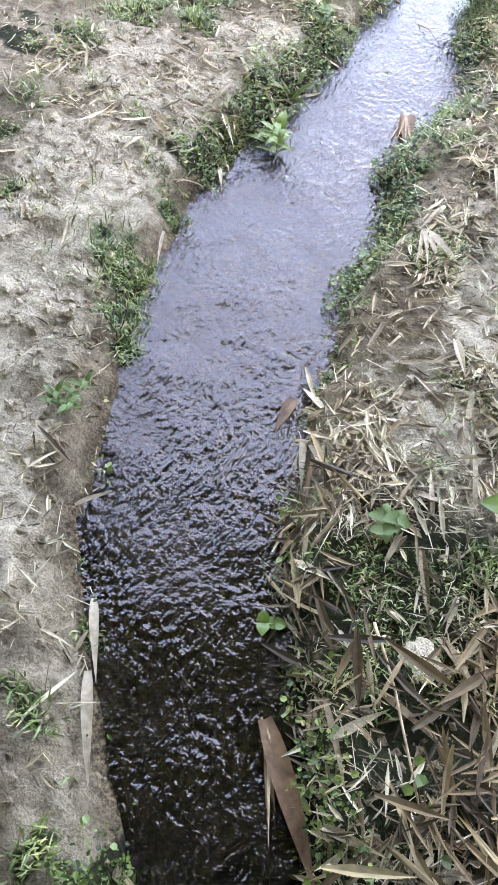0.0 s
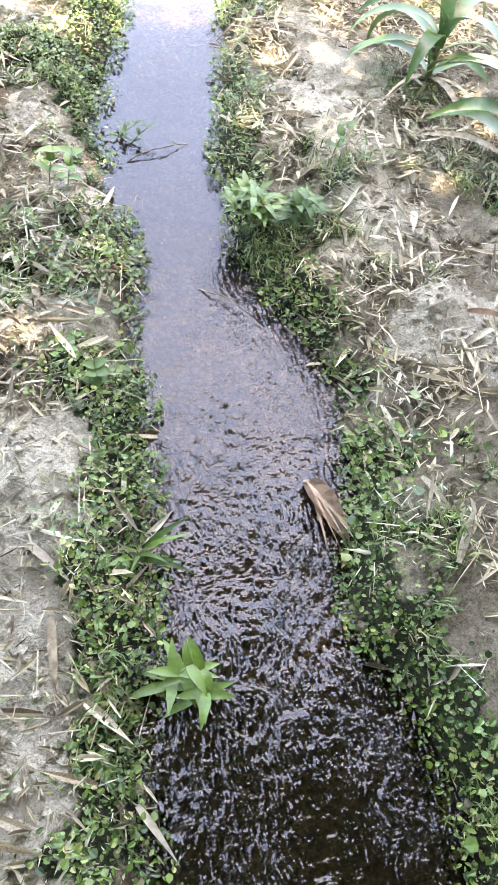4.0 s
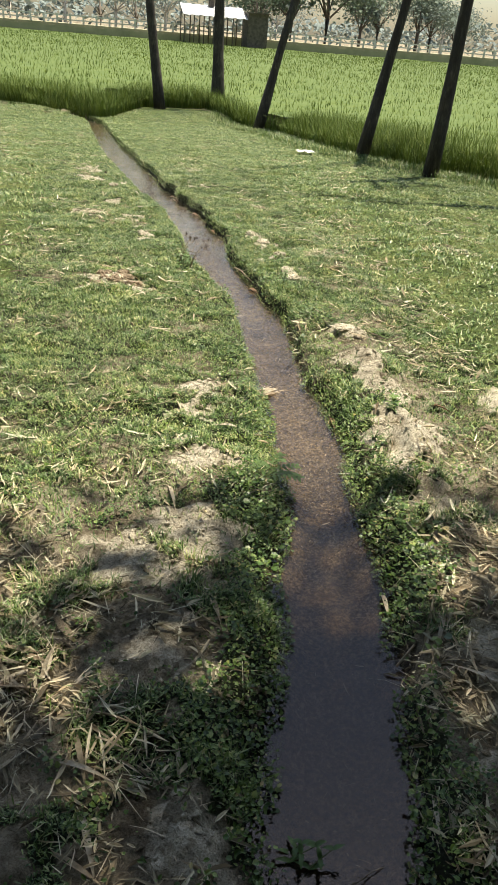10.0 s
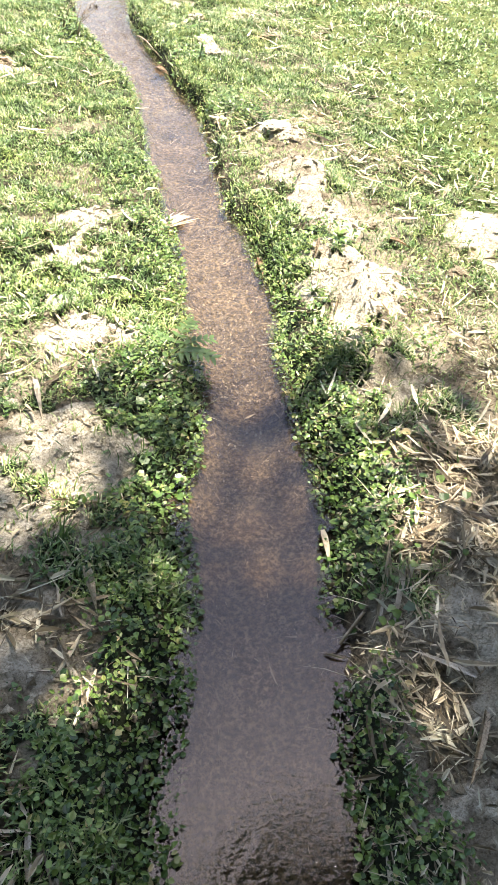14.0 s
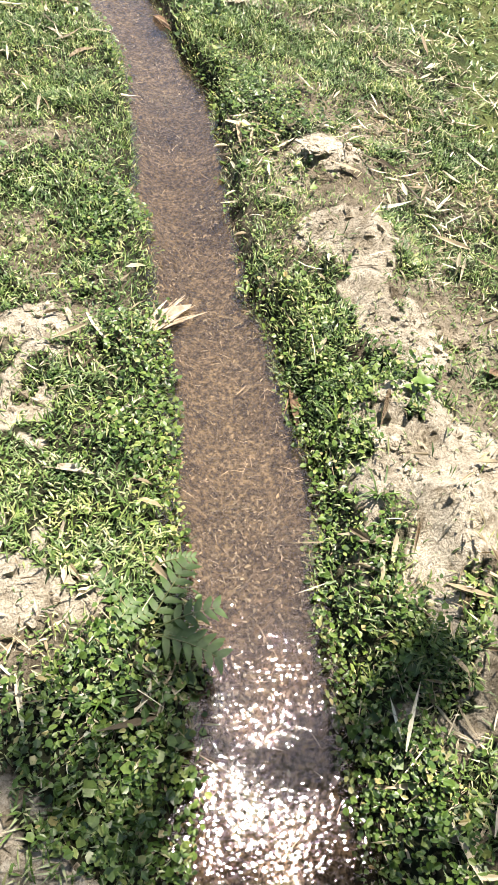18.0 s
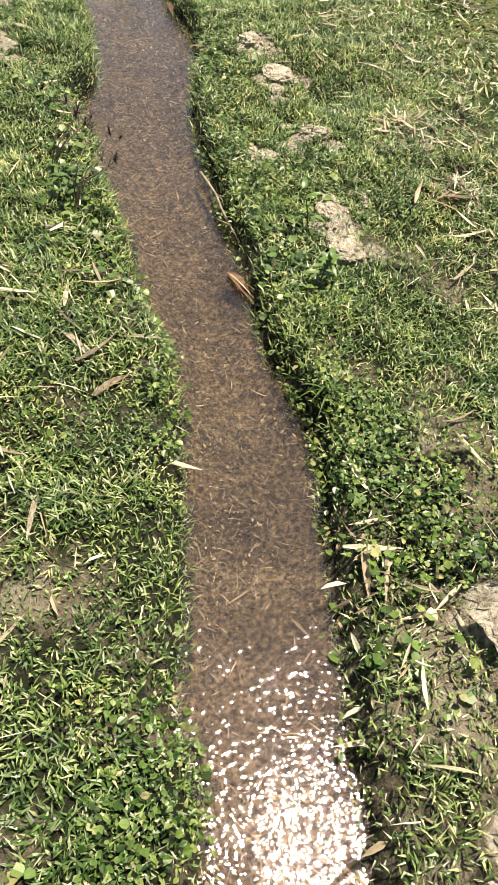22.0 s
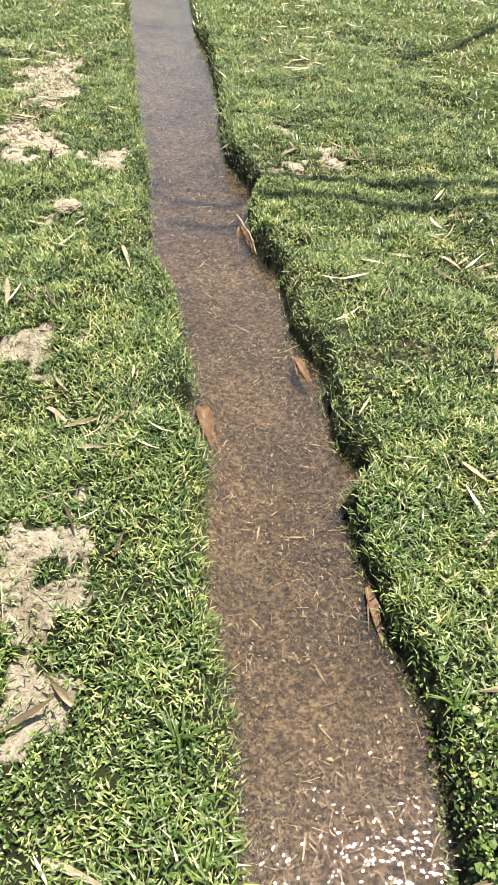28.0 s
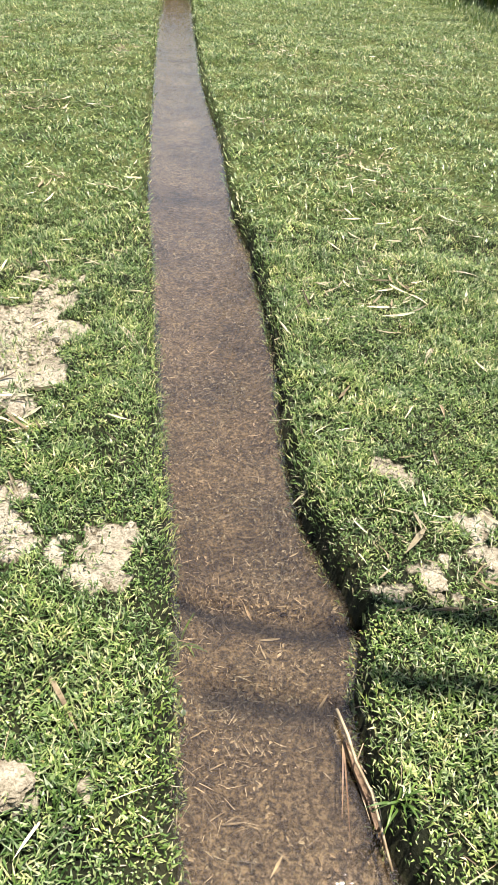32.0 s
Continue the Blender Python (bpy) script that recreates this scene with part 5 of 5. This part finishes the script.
LEAVES += [(1.4, 10.36, 1.47, 10.27, 0.018, 0), (-0.02, 12.5, 0.12, 12.25, 0.025, 0), (-0.02, 10.9, 0.08, 10.73, 0.016, 1), (1.44, 13.09, 1.66, 12.96, 0.03, 0),
           (1.56, 8.09, 1.76, 7.96, 0.016, 0), (1.16, 3.26, 1.16, 3.1, 0.022, 0), (1.11, 3.4, 1.25, 3.38, 0.026, 1), (0.03, 3.97, 0.04, 3.8, 0.022, 0),
           (0.65, 1.87, 0.8, 1.86, 0.018, 1), (0.76, 1.83, 0.73, 1.7, 0.022, 0), (-0.08, 1.76, -0.02, 1.9, 0.018, 0), (-0.23, 0.95, -0.14, 0.83, 0.026, 0)]
LEAVES += [(-0.2, 0.79, -0.21, 0.62, 0.024, 1), (-0.14, 0.69, -0.09, 0.56, 0.02, 1), 
           (0.73, -0.27, 0.92, -0.2, 0.016, 1), (0.57, -0.55, 0.62, -0.7, 0.024, 0), (0.59, -0.55, 0.66, -0.66, 0.018, 0), (0.88, -0.85, 0.9, -0.72, 0.018, 0),
           (-0.3, 2.8, -0.18, 2.95, 0.022, 1), (-0.32, 2.78, -0.29, 2.6, 0.02, 1), (-0.36, 2.7, -0.22, 2.62, 0.02, 0), (-0.3, 2.55, -0.27, 2.38, 0.022, 0), (-0.36, 2.45, -0.24, 2.36, 0.02, 1)]
LEAVES += [(1.05, -0.6, 1.0, -0.42, 0.02, 0), (0.95, -1.15, 1.1, -1.2, 0.022, 1), (0.85, -1.2, 0.95, -1.38, 0.02, 1), (1.15, -0.95, 1.3, -1.05, 0.024, 1), (0.83, -1.05, 0.93, -1.15, 0.016, 0),
           (-0.12, 0.02, -0.08, -0.12, 0.014, 0), (-0.09, 0.42, -0.03, 0.3, 0.02, 0), (-0.1, 0.3, -0.2, 0.2, 0.016, 1), (0.9, 0.75, 1.06, 0.72, 0.022, 1), (0.82, 0.7, 0.86, 0.55, 0.02, 0)]
for k, (x0, y0, x1, y1, w, kind) in enumerate(LEAVES):
    dry_leaf(x0, y0, x1, y1, w, (PALE_LEAF, TAN_LEAF)[kind], (PALE, TAN)[kind], 100 + k)
dry_leaf(1.0, 1.42, 1.14, 1.38, 0.03, RUST_LEAF, "rusty orange-brown dry leaf on the litter", 171)
dry_leaf(1.46, 4.66, 1.54, 4.58, 0.045, RUST_LEAF, "rusty brown curled leaf on pale soil", 172)
dry_leaf(0.62, -0.62, 0.64, -0.76, 0.016, RUST_LEAF, "narrow orange-brown dry leaf among weeds", 173)
dry_leaf(0.965, 6.59, 0.985, 6.55, 0.03, RUST_LEAF, "small yellow-brown leaf at the water's edge", 174, 0.01)
# the long bleached sheath along the near left bank
dry_leaf(0.26, -1.18, 0.36, -1.36, 0.03, PALE_LEAF, "long bleached husk lying along the water's edge", 175, 0.03)
dry_leaf(0.33, -1.34, 0.45, -1.56, 0.034, PALE_LEAF, "long bleached husk lying along the water's edge", 177, 0.03)
dry_leaf(0.1, -0.98, 0.17, -0.9, 0.014, PALE_LEAF, "short bleached splinter of leaf on the mud", 178, 0.03)


for k, (dx, dy, w) in enumerate([(0.06, -0.2, .024), (0.1, -0.17, .028), (0.15, -0.13, .03), (0.02, -0.19, .018), (0.12, -0.05, .016), (-0.07, 0.02, .012)]):
    dry_leaf(0.67, 0.3, 0.67 + dx, 0.3 + dy, w, PALE_LEAF, "fan of bleached bamboo leaves on one dry twig", 181 + k, 0.035)


def strewn_leaves(count, x0, x1, y0, y1, cover, long, label, seed, mats):
    """Long dry leaves lying singly, on a few shared meshes."""
    r, made = random.Random(seed), []
    for k in range(10):
        bm = bmesh.new()
        strap(bm, (-0.5, 0, 0), 0, 1.0, r.uniform(0.09, 0.17), r.uniform(0.02, 0.18), r.uniform(0.05, 0.45), r.uniform(-1.5, 1.5), 7, r.uniform(0.1, 0.7))
        bmesh.ops.solidify(bm, geom=bm.faces[:], thickness=0.006)
        me = bpy.data.meshes.new("dry_leaf")
        bm.to_mesh(me)
        bm.free()
        me.materials.append(mats[k % len(mats)])
        made.append(me)
    while count:
        x, y = r.uniform(x0, x1), r.uniform(y0, y1)
        if r.random() > cover(x, y):
            continue
        size, a = long * r.uniform(0.5, 1.15), r.uniform(0, 6.283)
        dx, dy = 0.4 * size * math.cos(a), 0.4 * size * math.sin(a)
        low, high = ground_at(x - dx, y - dy), ground_at(x + dx, y + dy)
        ob = tagged(new("dry_leaf", r.choice(made)), label, "dry leaf", "dry leaves on the banks")
        ob.matrix_world = Matrix.LocRotScale((x, y, max((low + high) / 2, ground_at(x, y)) + 0.012), Euler((r.uniform(-0.25, 0.25), math.atan2(low - high, 0.8 * size) + r.uniform(-0.06, 0.06), a)), (size, size, size))
        count -= 1


def one_litter(x, y):
    return float(litter_cover(np.array([x]), np.array([y]))[0])


strewn_leaves(150, 0.5, 1.5, -1.6, 3.4, one_litter, 0.15, "long bleached bamboo leaf lying on the litter", 1, (PALE_LEAF, PALE_LEAF, TAN_LEAF))
strewn_leaves(80, -0.55, 0.25, -0.6, 3.4, one_litter, 0.14, "long dry bamboo leaf lying on the silty bank", 2, (PALE_LEAF, TAN_LEAF))
strewn_leaves(60, -0.4, 1.9, 3.6, 13, lambda x, y: float(bank_distance(np.array([x]), np.array([y]))[0][0] > 0.06), 0.1, "pale dry leaf blade lying on the turf", 3, (PALE_LEAF, TAN_LEAF))


def husk(x0, y0, x1, y1, width, label, seed, fibres=9, mat=None):
    """A torn brown sheath: a curled body with loose strips at the end."""
    r, root = random.Random(seed), thing("leaf_husk", label, "leaf husk", x0, y0, WATER - float(drop(y0)) + 0.004)
    length, a = math.hypot(x1 - x0, y1 - y0), math.atan2(y1 - y0, x1 - x0)
    bm = bmesh.new()
    strap(bm, (0, 0, 0), a, length, width, 0.1, 0.2, 0.3, 8, 0.7)
    bmesh.ops.solidify(bm, geom=bm.faces[:], thickness=0.0015)
    part("sheath", bm, mat or RUST_LEAF, root)
    for k in range(fibres):
        bm = bmesh.new()
        strap(bm, (r.uniform(-0.01, 0.01), r.uniform(-0.01, 0.01), 0), a + r.uniform(-0.35, 0.35), length * r.uniform(0.5, 1.1), width * 0.13, r.uniform(0.02, 0.22), r.uniform(0.1, 0.45), r.uniform(-1, 1), 5)
        part("fibre", bm, TAN_LEAF if k % 2 else mat or RUST_LEAF, root)


husk(0.44, 1.04, 0.49, 0.85, 0.06, "torn rust-brown banana-like sheath caught at the water's edge", 1, 14)
husk(0.5, 0.72, 0.62, 0.45, 0.05, "torn brown sheath half sunk in the water", 2)
husk(0.47, 9.56, 0.5, 9.38, 0.045, "flat reddish-brown husk lying in the shallow water", 3, 4)
husk(0.89, 6.87, 0.94, 6.74, 0.03, "torn brown husk at the ditch's edge", 4)
husk(0.94, 4.72, 0.92, 4.58, 0.022, "narrow orange-brown husk on the bank's foot", 5, 3)
husk(0.87, 8.86, 0.88, 8.7, 0.022, "narrow tan husk at the bank's foot", 6, 3)
husk(0.79, 9.82, 0.83, 9.66, 0.025, "narrow brown husk against the bank", 7, 5)
husk(0.65, 10.8, 0.7, 10.56, 0.02, "long narrow brown husk along the bank", 8, 4)
husk(0.74, -1.28, 0.96, -1.56, 0.05, "long brown split stalk lying across the water's edge", 9, 8)
husk(0.56, 4.95, 0.73, 5.07, 0.05, "bundle of tan straw caught on the ditch's edge", 10, 26, PALE_LEAF)


def stick(x0, y0, x1, y1, radius, seed, label="thin pale dry stick lying on the bank", lift=0.02):
    r = random.Random(seed)
    root = thing("stick", label, "stick", x0, y0, max(ground_at(x0, y0), WATER - float(drop(y0))) + lift)
    end = max(ground_at(x1, y1), WATER - float(drop(y1))) + lift - root.location.z
    pts = [((x1 - x0) * s + r.uniform(-0.006, 0.006), (y1 - y0) * s + r.uniform(-0.006, 0.006), end * s + 0.02 * math.sin(3.1 * s)) for s in (0, 0.2, 0.4, 0.6, 0.8, 1)]
    bm = bmesh.new()
    tube(bm, pts, [radius * (1.1 - 0.4 * k / 5) for k in range(6)], 6)
    wood = DRY_STEM if "dark" in label else TAN_LEAF
    part("shaft", bm, wood, root)
    for k in (2, 4):
        bm = bmesh.new()
        a = r.uniform(0, 6.28)
        tube(bm, [pts[k], (pts[k][0] + 0.04 * math.cos(a), pts[k][1] + 0.04 * math.sin(a), pts[k][2] + 0.015)], [radius * 0.6, radius * 0.3], 5)
        part("twig", bm, wood, root)


stick(0.49, 0.85, 0.77, 0.38, 0.0035, 1)
stick(0.66, 2.98, 1.12, 3.32, 0.004, 2)
stick(0.86, 7.38, 0.93, 7.0, 0.005, 3, "dark stick lying along the ditch's edge")
stick(0.64, 10.88, 0.7, 10.52, 0.004, 4, "pale stick along the foot of the bank")
stick(0.81, 3.54, 0.93, 3.52, 0.003, 5)
stick(-0.4, 2.9, -0.1, 2.75, 0.004, 6)
stick(0.9, -1.0, 1.1, -1.35, 0.0035, 7)
stick(0.14, 1.98, 0.2, 2.1, 0.002, 8, "thin dark twig standing out of the water", 0.03)
stick(0.2, 2.3, 0.42, 2.38, 0.002, 9, "thin dark twig floating on the water", 0.0)
stick(0.31, 1.72, 0.45, 1.58, 0.002, 10, "thin dark twig floating on the water", 0.0)


# ---- clods of soil ----
def clod(x, y, size, seed, mat, label):
    g = np.random.default_rng(seed)
    bm = bmesh.new()
    bmesh.ops.create_icosphere(bm, subdivisions=4, radius=1)
    for v in bm.verts:
        p = v.co
        k = 1 + 0.3 * noise.noise(p * 1.6 + Vector((seed, 0, 0))) + 0.2 * noise.noise(p * 3.4 + Vector((0, seed, 0))) + 0.16 * noise.noise(p * 8)
        v.co = Vector((p.x * size[0], p.y * size[1], 0.7 * p.z * size[2])) * k
    me = bpy.data.meshes.new("soil_clod")
    bm.to_mesh(me)
    bm.free()
    me.materials.append(mat)
    ob = tagged(new("soil_clod", me), label, "clod", "clods of soil along the banks")
    ob.location = (x, y, ground_at(x, y) + 0.05 * size[2])


CLODS = [(1.43, 4.78, .045, .04, .045), (1.11, 4.45, .06, .05, .035), (1.16, 4.57, .055, .05, .03), (1.26, 5.65, .07, .05, .025), (1.2, 7.95, .05, .05, .03),
         (1.23, 6.86, .055, .06, .04), (1.22, 7.05, .04, .06, .035), (1.26, 7.5, .05, .03, .03), (1.08, 7.38, .03, .03, .025), (1.66, 4.4, .05, .04, .03),
         (1.14, 8.2, .04, .04, .025), (1.2, 7.9, .05, .03, .02), (-0.05, 10.63, .05, .045, .03), (0.92, 11.2, .04, .035, .02)]
for k, (x, y, a, b, c) in enumerate(CLODS):
    clod(x, y, (a, b, c), 200 + k, SILT if k not in (0, 9) else SOIL, "crumbling lump of pale dry silt" if k not in (0, 9) else "grey-brown lump of dried mud")
clod(1.02, -1.05, (0.045, 0.05, 0.02), 230, SILT, "flat pale stone among dry leaves and weeds")

# a crumbled heap of brown earth in the turf, and lesser ones past it
BROWN = soil_material("brown_earth", ((0.26, 0.205, 0.15), (0.4, 0.33, 0.255), (0.11, 0.083, 0.058)))
_r = random.Random(5)
for k in range(26):
    a, d = _r.uniform(0, 6.283), _r.random() ** 0.6
    s = _r.uniform(0.014, 0.05)
    clod(-0.12 + 0.2 * d * math.cos(a), 6.71 + 0.15 * d * math.sin(a), (s, s * _r.uniform(0.7, 1), s * 0.8), 300 + k, BROWN, "crumbling lump of dry brown earth in a heap")
for k in range(12):
    s = _r.uniform(0.015, 0.04)
    clod(-0.2 + _r.uniform(-0.16, 0.16), 8.6 + _r.uniform(-0.12, 0.12), (s, s, s * 0.7), 330 + k, BROWN, "crumbling lump of dry brown earth in the turf")


def straw_heap(x, y, rx, ry, count, seed, label):
    """A low tangle of dry straw and leaf strips."""
    g = np.random.default_rng(seed)
    a, d = g.uniform(0, 6.283, count), np.sqrt(g.random(count))
    px, py = x + rx * d * np.cos(a), y + ry * d * np.sin(a)
    pz = ground_height(px, py) + g.uniform(0.004, 0.05, count) * (1.1 - d)
    V, F = strewn(DRY, px, py, pz, 0.03 + 0.1 * g.random(count) ** 1.6, (-0.35, 0.35))
    tagged(link_mesh("straw_heap", V, F, LITTER), label, "straw heap", kind="stuff")


straw_heap(1.62, 7.55, 0.13, 0.2, 150, 1, "flattened heap of pale dry straw in the turf")
straw_heap(1.68, 7.17, 0.1, 0.1, 90, 2, "small heap of pale dry straw in the turf")
straw_heap(1.54, 9.65, 0.16, 0.28, 170, 3, "loose patch of dry straw strewn on the turf")
straw_heap(3.0, 7.9, 0.28, 0.22, 170, 4, "pale heap of dry straw on the meadow")
straw_heap(1.75, 24.8, 0.9, 0.5, 200, 5, "dry straw raked together beside the far ditch")
straw_heap(-2.0, 25.4, 0.9, 0.6, 200, 6, "dry straw raked together beside the far ditch")
straw_heap(-0.3, 8.9, 0.22, 0.3, 190, 10, "trampled patch of brown straw and earth in the turf")
straw_heap(-0.41, 11.75, 0.25, 0.4, 190, 11, "trampled patch of brown straw and earth in the turf")
straw_heap(-0.25, 2.75, 0.2, 0.22, 110, 7, "tangle of long dry bamboo leaves on the soil")
straw_heap(1.2, 1.25, 0.16, 0.3, 150, 8, "tangle of tan dry leaves and straw on the bank")
straw_heap(1.05, 2.2, 0.12, 0.3, 150, 9, "flattened bed of brown straw beside the maize")

# rotten wood and leaves on the bed


def sunken(name, label, x0, y0, x1, y1, radius, mat):
    root = thing(name, label, "branch", x0, y0, ground_at(x0, y0))
    end = ground_at(x1, y1) - root.location.z
    bm = bmesh.new()
    tube(bm, [((x1 - x0) * s + 0.004 * math.sin(9 * s), (y1 - y0) * s, end * s + 0.006) for s in (0, 0.25, 0.5, 0.75, 1)], [radius * k for k in (0.8, 1, 0.95, 1, 0.7)], 8)
    part("shaft", bm, mat, root)
    bm = bmesh.new()
    tube(bm, [((x1 - x0) * 0.5, (y1 - y0) * 0.5, end * 0.5 + 0.006), ((x1 - x0) * 0.5 + 0.04, (y1 - y0) * 0.5 + 0.03, end * 0.5 + 0.016)], [radius * 0.5, radius * 0.3], 6)
    part("stub", bm, mat, root)


sunken("sunken_branch", "rotten brown branch lying on the bed of the ditch", 0.41, -0.54, 0.39, -0.72, 0.011, DRY_STEM)
sunken("sunken_branch", "thin dark branch lying on the bed of the ditch", 0.47, -0.24, 0.52, -0.42, 0.006, DRY_STEM)
husk(0.5, -0.42, 0.49, -0.55, 0.035, "sunken brown leaf sheath in the shallow water", 21, 3)

# ---- scrap of paper on the far grass ----
bm = bmesh.new()
bmesh.ops.create_grid(bm, x_segments=8, y_segments=6, size=0.5)
for v in bm.verts:
    v.co = Vector((v.co.x * 0.34, v.co.y * 0.22, 0.03 * noise.noise(v.co * 4)))
bmesh.ops.solidify(bm, geom=bm.faces[:], thickness=0.002)
me = bpy.data.meshes.new("paper_scrap")
bm.to_mesh(me)
bm.free()
me.materials.append(plain_material("white_paper", (0.7, 0.7, 0.7), (0.8, 0.8, 0.8), 5.0, 0.6))
tagged(new("paper_scrap", me), "crumpled scrap of white paper on the grass", "litter").location = (3.82, 16.66, ground_at(3.82, 16.66) + 0.05)
